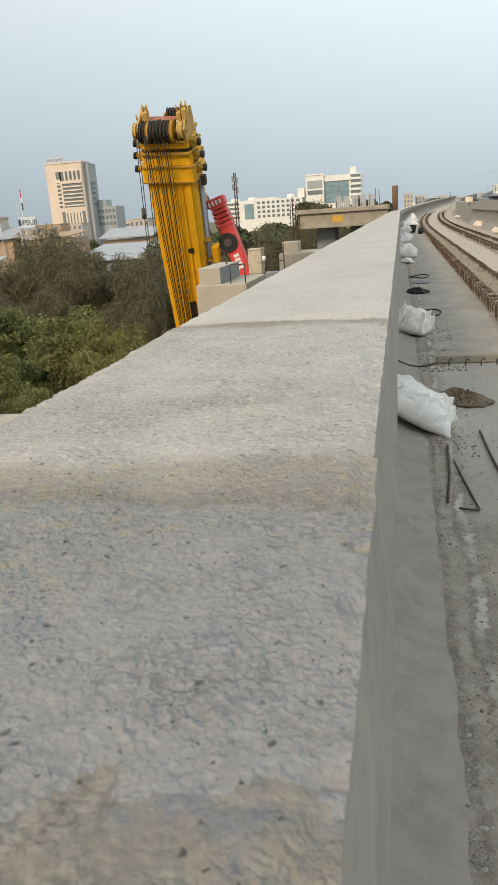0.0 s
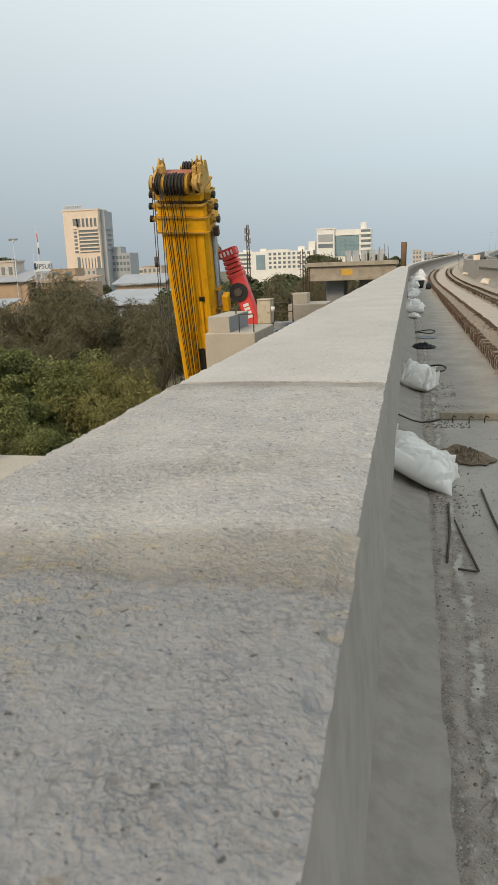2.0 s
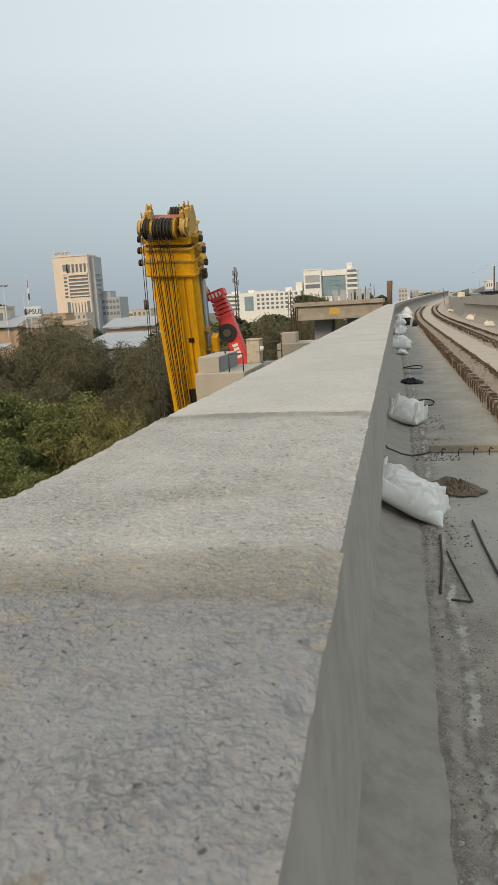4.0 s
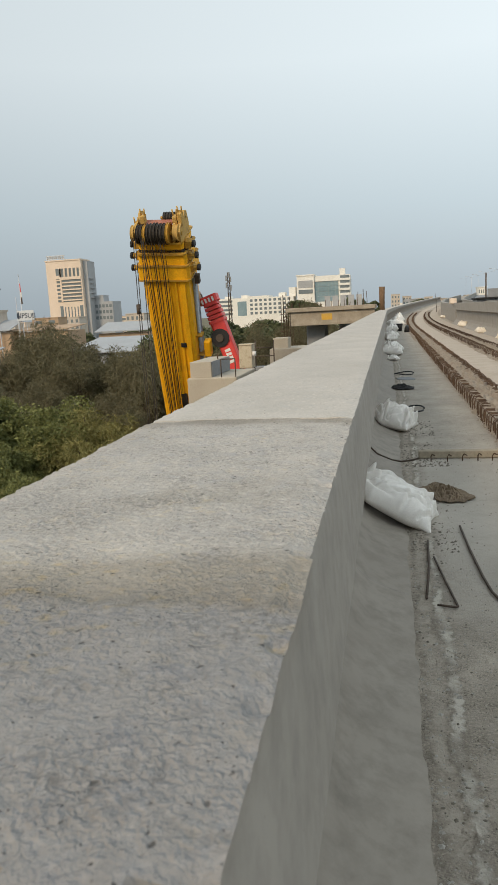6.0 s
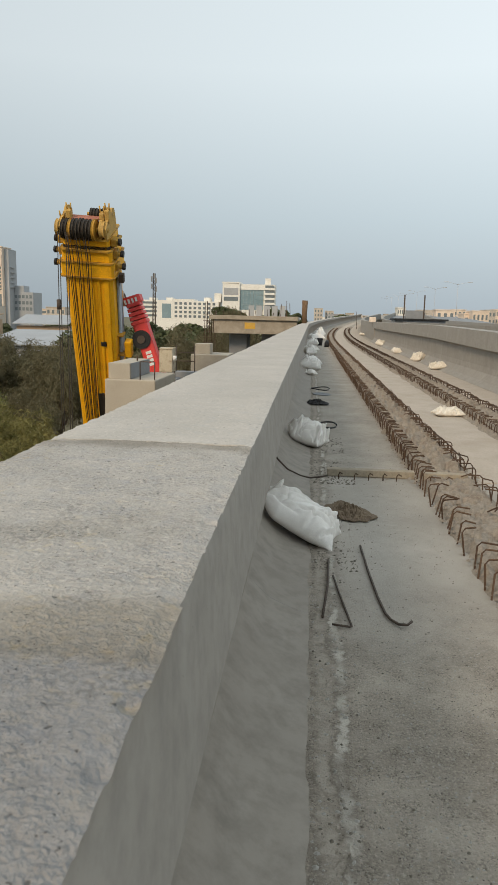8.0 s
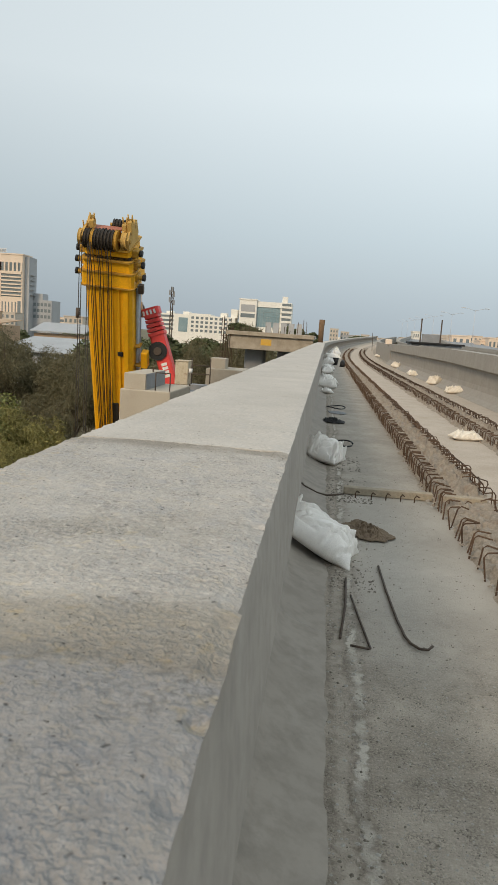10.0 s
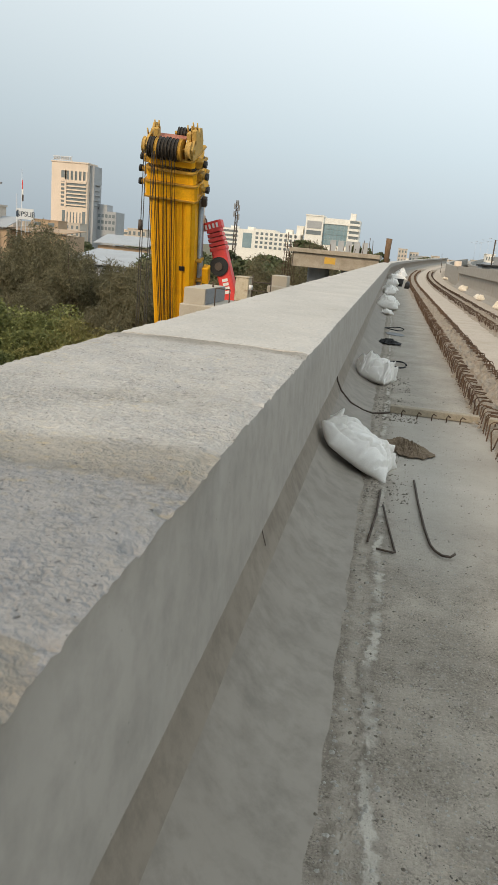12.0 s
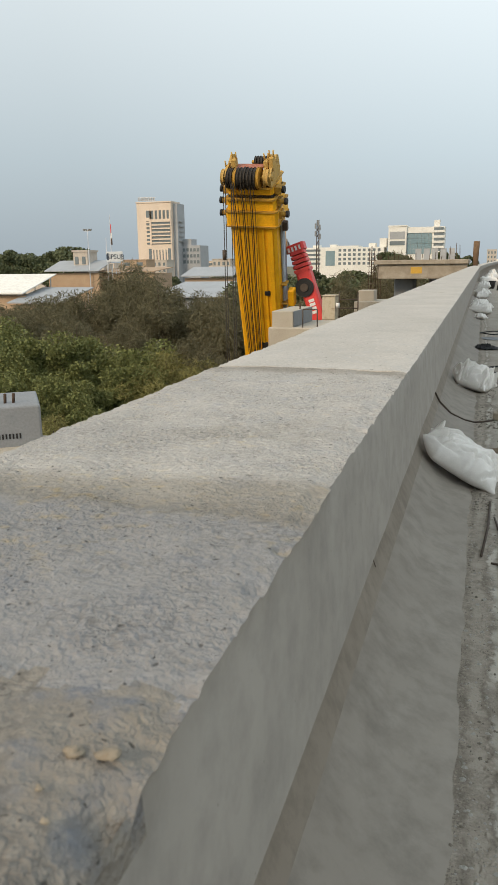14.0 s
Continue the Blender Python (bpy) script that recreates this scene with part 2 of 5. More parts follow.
def toe_stain(m):
    """A meandering pale line of laitance and a damp strip along the parapet's toe."""
    n, l = m.node_tree.nodes, m.node_tree.links
    p = n["Principled BSDF"]
    old = p.inputs["Base Color"].links[0].from_socket
    co = n.new("ShaderNodeTexCoord").outputs["Object"]
    sp = n.new("ShaderNodeSeparateXYZ")
    l.new(co, sp.inputs[0])

    def fac(scale, detail, amp):
        t = n.new("ShaderNodeTexNoise")
        t.inputs["Scale"].default_value, t.inputs["Detail"].default_value = scale, detail
        l.new(co, t.inputs["Vector"])
        q = n.new("ShaderNodeMath")
        q.operation = "MULTIPLY_ADD"
        q.inputs[1].default_value, q.inputs[2].default_value = amp, -0.5 * amp
        l.new(t.outputs["Fac"], q.inputs[0])
        return q.outputs[0]

    def op(kind, a, b):
        q = n.new("ShaderNodeMath")
        q.operation = kind
        for i, v in enumerate((a, b)):
            if isinstance(v, float):
                q.inputs[i].default_value = v
            else:
                l.new(v, q.inputs[i])
        return q.outputs[0]

    x = op("ADD", op("ADD", sp.outputs["X"], fac(2.2, 4, 0.16)), fac(30, 5, 0.07))
    def ramp_to(v, lo, hi):
        r = n.new("ShaderNodeMapRange")
        r.inputs["From Min"].default_value, r.inputs["From Max"].default_value = lo, hi
        l.new(v, r.inputs["Value"])
        return r.outputs[0]

    # the trowelled slab beyond the rough strip is paler and smoother
    far_y = op("ADD", op("ADD", sp.outputs["Y"], fac(1.5, 5, 1.3)), fac(9, 4, 0.5))
    slab = op("MULTIPLY", ramp_to(far_y, 3.3, 4.3), ramp_to(x, 0.3, 0.42))
    slab = op("MULTIPLY", slab, op("SUBTRACT", 0.82, op("MULTIPLY", ramp_to(sp.outputs["Y"], 7.3, 7.5), 0.42)))
    tone = n.new("ShaderNodeMixRGB")
    tone.inputs[1].default_value, tone.inputs[2].default_value = (0.355, 0.327, 0.284, 1), (0.47, 0.438, 0.388, 1)
    l.new(ramp_to(fac(1.1, 6, 1.0), -0.18, 0.18), tone.inputs[0])
    mx = n.new("ShaderNodeMixRGB")
    l.new(slab, mx.inputs[0])
    l.new(old, mx.inputs[1])
    l.new(tone.outputs[0], mx.inputs[2])
    old = mx.outputs[0]
    for centre, width, colour, amount in ((0.27, 0.11, (0.15, 0.13, 0.105), 0.75), (0.26, 0.045, (0.42, 0.375, 0.315), 0.8), (0.325, 0.026, (0.52, 0.485, 0.425), 0.95)):
        d = op("ABSOLUTE", op("SUBTRACT", x, centre), 0.0)
        r = n.new("ShaderNodeMapRange")
        r.inputs["From Min"].default_value, r.inputs["From Max"].default_value = width, width * 0.4
        r.inputs["To Max"].default_value = amount
        l.new(d, r.inputs["Value"])
        mx = n.new("ShaderNodeMixRGB")
        mx.inputs[2].default_value = (*colour, 1)
        gate = op("MULTIPLY", r.outputs[0], op("MINIMUM", op("MAXIMUM", op("MULTIPLY", fac(14.0 if width > 0.03 else 3.0, 5, 1.0), 7.0), -0.45), 0.4))
        gate = op("ADD", gate, op("MULTIPLY", r.outputs[0], 0.6))
        l.new(gate, mx.inputs[0])
        l.new(old, mx.inputs[1])
        old = mx.outputs[0]
    l.new(old, p.inputs["Base Color"])


toe_stain(M_DECK)
M_SAND = material("dusty_concrete", (0.42, 0.36, 0.295), (0.51, 0.445, 0.375), 2.0, 0.95, 0.4, 50, (0.33, 0.27, 0.2), 1.3, 0.5)
M_RUBBLE = material("rust_stained_rubble", (0.25, 0.215, 0.175), (0.38, 0.34, 0.285), 22, 0.95, 1.0, 110, (0.2, 0.13, 0.09), 4, 0.5, depth=0.01)
M_RUST = material("rusty_steel", (0.13, 0.082, 0.054), (0.22, 0.14, 0.09), 30, 0.85, 0.4, 300, vary=0.5)
M_DARKSTEEL = material("dark_steel_bar", (0.06, 0.048, 0.04), (0.12, 0.088, 0.066), 40, 0.7, 0.4, 300)
M_BAG = material("woven_plastic", (0.88, 0.85, 0.8), (0.91, 0.885, 0.84), 8, 0.55, 0.08, 160, (0.6, 0.58, 0.54), 5, 0.45, depth=0.002)
M_BAGCREAM = material("dusty_woven_plastic", (0.72, 0.66, 0.56), (0.8, 0.75, 0.66), 8, 0.6, 0.3, 20, (0.5, 0.44, 0.35), 5, 0.5, depth=0.01)
M_BLACK = material("black_rubber", (0.012, 0.012, 0.013), (0.03, 0.03, 0.03), 20, 0.6, 0.2, 90)
M_GRIT = material("dark_grit", (0.15, 0.132, 0.108), (0.22, 0.195, 0.16), 30, 0.95, 0.5, 90)
M_DIRT = material("brown_dirt", (0.15, 0.11, 0.075), (0.24, 0.18, 0.12), 16, 0.95, 1.0, 70, depth=0.01)
M_PLANK = material("weathered_timber", (0.3, 0.26, 0.2), (0.42, 0.36, 0.27), 12, 0.9, 0.5, 60)
M_YELLOW = material("crane_yellow_paint", (0.88, 0.42, 0.01), (0.95, 0.49, 0.018), 1.6, 0.5, 0.08, 20, (0.45, 0.2, 0.02), 1.2, 0.5, streak=(0.3, 0.13, 0.015))
M_HEAD = material("chalky_weathered_yellow", (0.5, 0.31, 0.085), (0.64, 0.41, 0.12), 3, 0.8, 0.2, 20, (0.2, 0.12, 0.06), 3, 0.75)
M_YELLOWDARK = material("worn_yellow_paint", (0.42, 0.23, 0.03), (0.55, 0.31, 0.05), 4, 0.6, 0.2, 20, (0.12, 0.08, 0.04), 3, 0.7)
M_ROPE = material("greased_wire_rope", (0.025, 0.02, 0.016), (0.05, 0.04, 0.03), 30, 0.6, 0.2, 90)
M_SIDE = material("grey_blue_steel", (0.3, 0.34, 0.38), (0.38, 0.42, 0.45), 3, 0.5, 0.1, 20)
M_RED = material("crane_red_paint", (0.68, 0.05, 0.045), (0.76, 0.08, 0.065), 3, 0.45, 0.08, 20, (0.36, 0.03, 0.03), 1.5, 0.5)
M_WHITE = material("white_paint", (0.74, 0.73, 0.7), (0.82, 0.81, 0.78), 2, 0.6, 0.1, 20, (0.6, 0.58, 0.54), 1.0, 0.4)
M_BLOCK = material("cast_block_concrete", (0.42, 0.37, 0.3), (0.5, 0.45, 0.37), 3, 0.9, 0.3, 30, (0.33, 0.28, 0.22), 1.5, 0.5)
M_GREYBLOCK = material("grey_block_concrete", (0.24, 0.25, 0.26), (0.3, 0.31, 0.32), 3, 0.85, 0.3, 30, (0.18, 0.18, 0.18), 1.5, 0.5)
M_GIRDER = material("weathered_girder_concrete", (0.33, 0.28, 0.215), (0.44, 0.385, 0.31), 2.2, 0.9, 0.3, 14, (0.16, 0.135, 0.1), 0.9, 0.75, streak=(0.24, 0.2, 0.15))
M_TANK = material("rusty_cream_steel", (0.5, 0.43, 0.31), (0.58, 0.5, 0.38), 5, 0.8, 0.2, 20, (0.17, 0.085, 0.045), 4, 0.8)
M_PATCH = material("yellow_marking_paint", (0.62, 0.36, 0.05), (0.7, 0.42, 0.08), 5, 0.8, 0.2, 20, (0.45, 0.36, 0.2), 2.5, 0.6)
M_WOOD = material("brown_timber", (0.15, 0.095, 0.055), (0.22, 0.14, 0.085), 6, 0.9, 0.4, 30)
M_CREAM = material("cream_facade", (0.74, 0.61, 0.49), (0.8, 0.67, 0.55), 0.2, 0.85, 0.05, 2, (0.52, 0.44, 0.35), 0.06, 0.5)
M_GREYWALL = material("grey_facade", (0.36, 0.37, 0.38), (0.43, 0.44, 0.45), 0.2, 0.85, 0.05, 2, (0.3, 0.31, 0.32), 0.06, 0.5)
M_BWHITE = material("white_facade", (0.8, 0.78, 0.72), (0.86, 0.84, 0.78), 0.2, 0.85, 0.05, 2, (0.62, 0.6, 0.55), 0.06, 0.5)
M_GLASS = material("window_glass", (0.16, 0.19, 0.2), (0.22, 0.25, 0.26), 0.3, 0.15, 0, 2)
M_CURTAIN = material("curtain_glass", (0.2, 0.29, 0.32), (0.28, 0.37, 0.4), 0.2, 0.12, 0, 2)
M_ROOF = material("grey_roof_sheet", (0.33, 0.35, 0.37), (0.42, 0.44, 0.46), 0.6, 0.6, 0.1, 8, (0.27, 0.27, 0.27), 0.3, 0.5)
M_BRICKWALL = material("tan_plaster_wall", (0.42, 0.29, 0.19), (0.5, 0.37, 0.25), 0.5, 0.9, 0.1, 8, (0.34, 0.24, 0.17), 0.3, 0.5)
M_FAR = material("distant_plaster", (0.5, 0.44, 0.37), (0.62, 0.56, 0.49), 0.05, 0.9, 0, 2, (0.42, 0.28, 0.2), 0.04, 0.6)
M_BARK = material("bark", (0.09, 0.07, 0.05), (0.15, 0.12, 0.09), 6, 0.95, 0.6, 20)
M_GROUND = material("dry_ground", (0.12, 0.115, 0.07), (0.2, 0.17, 0.115), 0.05, 0.95, 0.3, 2, (0.07, 0.08, 0.04), 0.02, 0.8)
M_SIGN = material("sign_face", (0.6, 0.64, 0.66), (0.68, 0.7, 0.72), 1, 0.6, 0, 10)
M_SIGNINK = material("sign_lettering", (0.03, 0.05, 0.08), (0.05, 0.07, 0.1), 1, 0.6, 0, 10)
# Galvanised steel, lightened so that distance haze is part of its colour.
M_GALV = material("hazed_galvanised_steel", (0.52, 0.54, 0.56), (0.6, 0.62, 0.64), 3, 0.5, 0, 10, metal=0.3)
L_GREEN = leaf_material("green_leaves", (0.02, 0.031, 0.012), (0.27, 0.285, 0.1))
L_OLIVE = leaf_material("olive_leaves", (0.035, 0.037, 0.014), (0.36, 0.335, 0.125))
L_BROWN = leaf_material("drooping_dull_leaves", (0.021, 0.02, 0.012), (0.25, 0.225, 0.13))
L_FAR = leaf_material("distant_leaves", (0.05, 0.065, 0.03), (0.15, 0.165, 0.085))

# ---- mesh helpers ----


def part(name, bm, mat, parent=None, label=""):
    me = bpy.data.meshes.new(name)
    if isinstance(bm, tuple):
        me.from_pydata(bm[0], [], bm[1])
    else:
        bm.normal_update()
        bm.to_mesh(me)
        bm.free()
    for x in (mat if isinstance(mat, (list, tuple)) else (mat,)):
        me.materials.append(x)
    ob = new(name, me)
    if parent:
        ob.parent = parent
    if label:
        ob["label"] = label
    return ob


def empty(name, m, label, category, group="", kind=""):
    ob = new(name)
    ob.empty_display_size = 0.1
    ob.matrix_world = m
    return tagged(ob, label, category, group, kind)


def box(bm, x0, x1, y0, y1, z0, z1, bevel=0.0, m=None):
    r = bmesh.ops.create_cube(bm, size=1.0)
    vs = r["verts"]
    for v in vs:
        v.co = Vector((x0 + (v.co.x + 0.5) * (x1 - x0), y0 + (v.co.y + 0.5) * (y1 - y0), z0 + (v.co.z + 0.5) * (z1 - z0)))
    if bevel:
        es = list({ed for v in vs for ed in v.link_edges})
        r = bmesh.ops.bevel(bm, geom=es, offset=bevel, segments=2, affect="EDGES", profile=0.5)
        vs = list({v for v in r["verts"]} | {v for v in vs if v.is_valid})
    if m is not None:
        bmesh.ops.transform(bm, matrix=m, verts=[v for v in vs if v.is_valid])
    return bm


def boxed(*a, **k):
    return box(bmesh.new(), *a, **k)


def tube(bm, pts, r, n=6, r2=None):
    pts = [Vector(p) for p in pts]
    rings = []
    for i, p in enumerate(pts):
        d = (pts[min(i + 1, len(pts) - 1)] - pts[max(i - 1, 0)]).normalized()
        u = d.cross(Vector((0.31, 0.2, 0.93)) if abs(d.z) < 0.9 else Vector((1, 0.1, 0))).normalized()
        w = d.cross(u)
        rr = r if r2 is None else r + (r2 - r) * i / (len(pts) - 1)
        rings.append([bm.verts.new(p + (u * math.cos(2 * math.pi * k / n) + w * math.sin(2 * math.pi * k / n)) * rr) for k in range(n)])
    for a, b in zip(rings, rings[1:]):
        for k in range(n):
            f = bm.faces.new((a[k], a[(k + 1) % n], b[(k + 1) % n], b[k]))
            f.smooth = n > 5
    bm.faces.new(rings[0][::-1])
    bm.faces.new(rings[-1])
    return bm


def tubed(pts, r, n=6, r2=None):
    return tube(bmesh.new(), pts, r, n, r2)


def bend(y):
    """Sideways offset of the viaduct's gentle curve to the right."""
    return 0.0 if y < 38 else 0.00058 * (min(y, 150) - 38) ** 2 + (0.13 * (y - 150) if y > 150 else 0)


def climb(y):
    """The deck rises slightly towards the bend."""
    return 0.0 if y < 45 else 0.00009 * (min(y, 140) - 45) ** 2 + (0.017 * (y - 140) if y > 140 else 0)


def sweep(profile, ys, top=None):
    """A closed profile (x, z) drawn along the viaduct. top(y) may lift points that stand above 0.5 m."""
    v, f, k = [], [], len(profile)
    for y in ys:
        for x, z in profile:
            v.append((x + bend(y), y, z + climb(y) + (top(y) * (z > 0.5) if top else 0)))
    for i in range(len(ys) - 1):
        for j in range(k):
            f.append((i * k + j, i * k + (j + 1) % k, (i + 1) * k + (j + 1) % k, (i + 1) * k + j))
    f.append(tuple(range(k))[::-1])
    f.append(tuple((len(ys) - 1) * k + j for j in range(k)))
    return v, f


def steps(a, b, d):
    n = max(1, math.ceil((b - a) / d))
    return [a + (b - a) * i / n for i in range(n + 1)]


def fbm(p, octaves=4):
    return noise.fractal(Vector(p), 1.0, 2.0, octaves)


# ---- ground and viaduct ----
GROUND = -11.5
bm = bmesh.new()
bmesh.ops.create_grid(bm, x_segments=60, y_segments=60, size=3000)
for v in bm.verts:
    v.co.z = GROUND + 0.4 * fbm((v.co.x * 0.01, v.co.y * 0.01, 0))
tagged(part("ground", bm, M_GROUND), "dry scrubby ground under the viaduct", "ground", kind="structure")

deck = part("deck", sweep([(-0.56, -0.35), (-0.56, 0.0), (5.05, 0.0), (5.05, -0.35), (3.6, -0.6), (3.2, -2.2), (1.3, -2.2), (0.9, -0.6)], steps(-6, 300, 3)), M_DECK)
tagged(deck, "rough grey concrete deck of a viaduct under construction", "deck", kind="structure")
for py in (-4, 24, 52, 84, 120, 160):
    pier = part("pier", boxed(1.4 + bend(py), 3.1 + bend(py), py - 1.0, py + 1.0, GROUND, -2.25 + climb(py), 0.15), M_BLOCK)
    tagged(pier, "square concrete pier carrying the viaduct deck", "pier", "viaduct piers", "structure")

strip = part("track_bed", sweep([(1.78, -0.01), (1.78, 0.006), (2.68, 0.006), (2.68, -0.01)], steps(7.3, 150, 2)), M_SAND)
tagged(strip, "tan dusty concrete strip between the plinth bars", "deck strip", kind="structure")
strip = part("track_bed", sweep([(3.34, -0.01), (3.34, 0.005), (4.25, 0.005), (4.25, -0.01)], steps(2, 150, 2)), M_SAND)
tagged(strip, "dusty concrete strip beside the far parapet", "deck strip", kind="structure")


def rough_bed(name, x0, x1, y0, y1, d, h, mat, label):
    """A strewn, uneven layer between two rows of bars."""
    xs, ys = steps(x0, x1, d), steps(y0, y1, d * 1.6)
    v = []
    for y in ys:
        a0, a1 = x0 + 0.05 + 0.06 * fbm((y * 2.1, x0, 1), 4), x1 - 0.05 + 0.06 * fbm((y * 2.1, x1, 4), 4)
        for x in xs:
            m = max(-0.4, min(1, (x - a0) / 0.07, (a1 - x) / 0.07, (y - y0) / 0.08 - 0.4))
            v.append((x + bend(y), y, climb(y) + 0.012 * m + h * max(0.0, m) * max(0.0, 0.5 + 1.0 * fbm((x * 11, y * 11, 3), 4))))
    k = len(xs)
    f = [(i * k + j, i * k + j + 1, (i + 1) * k + j + 1, (i + 1) * k + j) for i in range(len(ys) - 1) for j in range(k - 1)]
    return tagged(part(name, (v, f), mat), label, "rubble", kind="stuff")


rough_bed("rubble_bed", 1.2, 1.84, 3.4, 7.6, 0.03, 0.06, M_RUBBLE, "brown rubble and laitance between rusty bars")
rough_bed("rubble_bed", 1.17, 1.86, 7.6, 30, 0.04, 0.11, M_RUBBLE, "brown rubble and laitance between rusty bars")
rough_bed("rubble_bed", 1.1, 1.9, 30, 110, 0.1, 0.1, M_RUBBLE, "brown rubble and laitance between rusty bars")
rough_bed("rubble_bed", 2.6, 3.4, 6, 30, 0.05, 0.1, M_RUBBLE, "brown rubble and laitance between rusty bars")
rough_bed("rubble_bed", 2.6, 3.4, 30, 110, 0.1, 0.1, M_RUBBLE, "brown rubble and laitance between rusty bars")

# ---- near parapet ----
T, W = 1.2, 0.56
parapet = empty("parapet_near", Matrix(), "grey cast concrete parapet with rough trowelled top", "parapet", kind="structure")


def parapet_segment(y0, y1, dx, dy, drop=0.0, rough=1.0):
    """One cast length: rough top with ragged arrises, and the stepped inner face."""
    ys = steps(y0, y1, dy)
    outer = [(-W, -0.35), (-W, 0.4), (-W, T - 0.12)]
    top = [(x, T) for x in steps(-W, 0.0, dx)]
    inner = [(0.004, T - 0.02), (0.006, T - 0.05), (0.012, T - 0.14), (0.021, 0.955), (0.01, 0.945), (-0.22, 0.9), (-0.235, 0.7), (-0.232, 0.5), (-0.21, 0.37), (-0.185, 0.28), (-0.14, 0.19), (-0.03, 0.085), (0.1, 0.025), (0.19, 0.0), (0.19, -0.02)]
    prof = outer + top + inner
    k, v, f = len(prof), [], []
    nt0, nt1 = len(outer), len(outer) + len(top)
    for y in ys:
        for j, (x, z) in enumerate(prof):
            ox = oz = 0.0
            if nt0 <= j < nt1:
                edge = min((x + W), -x)
                r = 0.0016 * fbm((x * 55, y * 45, 1), 5) + 0.0035 * fbm((x * 11, y * 9, 2), 3) + 0.004 * fbm((x * 2.2, y * 1.7, 5), 2)
                if y < 0.66:
                    r += min(1, (0.66 - y) / 0.1) * (0.007 * fbm((x * 16, y * 16, 12), 5) - 0.002)
                oz = rough * r - drop
                if edge < 0.03:
                    c = 0.5 + 0.5 * fbm((y * 12, x * 3, 7), 6)
                    oz -= (1 - edge / 0.03) * (0.002 + 0.006 * max(0, c)) + (0.012 * max(0, fbm((y * 34, x * 20, 3), 4) - 0.12) if edge < 0.018 else 0)
                    if x > -W / 2 and y < 0.56:
                        oz -= (1 - edge / 0.03) * min(1, (0.56 - y) / 0.06) * (0.016 + 0.014 * fbm((y * 22, 1, 5), 4))
                    ox = (1 if x < -W / 2 else -1) * (1 - edge / 0.03) * 0.003 * fbm((y * 9, x, 9), 6) + (0.006 if x > -W / 2 and y < 1.1 else 0)
            elif j >= nt1:
                ox = 0.0025 * fbm((y * 2.5, z * 3, 4), 3)
                if z < 0.04 and x > 0.05:
                    ox += 0.028 * fbm((y * 2.8, 2, 3), 6) * (x / 0.19)
            v.append((x + ox + bend(y), y, z + oz + climb(y)))
    n_face = nt1 - 1
    mats = []
    for i in range(len(ys) - 1):
        for j in range(k - 1):
            f.append((i * k + j, (i + 1) * k + j, (i + 1) * k + j + 1, i * k + j + 1))
            worn = ys[i] < 0.585 + 0.12 * fbm((prof[j][0] * 9, ys[i] * 5, 6), 3)
            if nt0 <= j < nt1 - 1:
                mats.append(3 if worn else 0)
            elif ys[i] < 0.5 + 0.05 * fbm((ys[i] * 14, prof[j][1] * 9, 2), 4) and j < nt1 + 1:
                mats.append(3)
            else:
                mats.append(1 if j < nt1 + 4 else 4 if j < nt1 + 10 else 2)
    f.append(tuple(range(k)))
    f.append(tuple((len(ys) - 1) * k + j for j in range(k))[::-1])
    mats += [0, 0]
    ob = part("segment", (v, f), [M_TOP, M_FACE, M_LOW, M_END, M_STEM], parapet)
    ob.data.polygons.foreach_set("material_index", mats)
    ob.data.polygons.foreach_set("use_smooth", [True] * (len(f) - 2) + [False] * 2)
    ob.data.set_sharp_from_angle(angle=radians(35))
    return ob


parapet_segment(-3.0, -0.02, 0.14, 0.3)
parapet_segment(-0.02, 0.988, 0.007, 0.007)
parapet_segment(0.988, 2.153, 0.009, 0.009)
band = parapet_segment(2.153, 2.193, 0.012, 0.009, 0.002, 1.2)
band.name = "mortar_band"
parapet_segment(2.193, 3.915, 0.02, 0.02, 0.0, 0.7).data.materials[0] = M_TOPFAR
parapet_segment(3.918, 7.5, 0.04, 0.03, 0.0, 0.7).data.materials[0] = M_TOPFAR
y = 7.508
for ln in (3.0, 3.0, 4.0, 5.0, 5.0, 8.0, 8.0, 12.0):
    parapet_segment(y, y + ln - 0.008, 0.14, 0.12 if y < 25 else 0.4).data.materials[0] = M_TOPFAR
    y += ln
parapet_segment(y, 200, 0.56, 3.0).data.materials[0] = M_TOPFAR

# ---- far parapet ----
def lift(y):
    return max(0.0, min(0.16, 0.01 * (y - 11)))


far_wall = part("parapet_far", sweep([(4.99, -0.3), (4.99, 1.25), (4.5, 1.25), (4.485, 0.80), (4.6, 0.77), (4.66, 0.72), (4.66, 0.42), (4.63, 0.27), (4.5, 0.1), (4.3, 0.0), (4.3, -0.1)], steps(-4, 54, 1.5), lift), M_FACE)
tagged(far_wall, "smooth grey concrete parapet with a shadow ledge", "parapet", kind="structure")
far_wall2 = part("parapet_far_beyond", sweep([(5.05, -0.3), (5.05, 1.38), (4.62, 1.38), (4.62, 0.0), (4.62, -0.1)], steps(54.3, 200, 3)), M_FACE)
tagged(far_wall2, "next length of grey concrete parapet on the bend", "parapet", kind="structure")

# ---- things on the deck ----


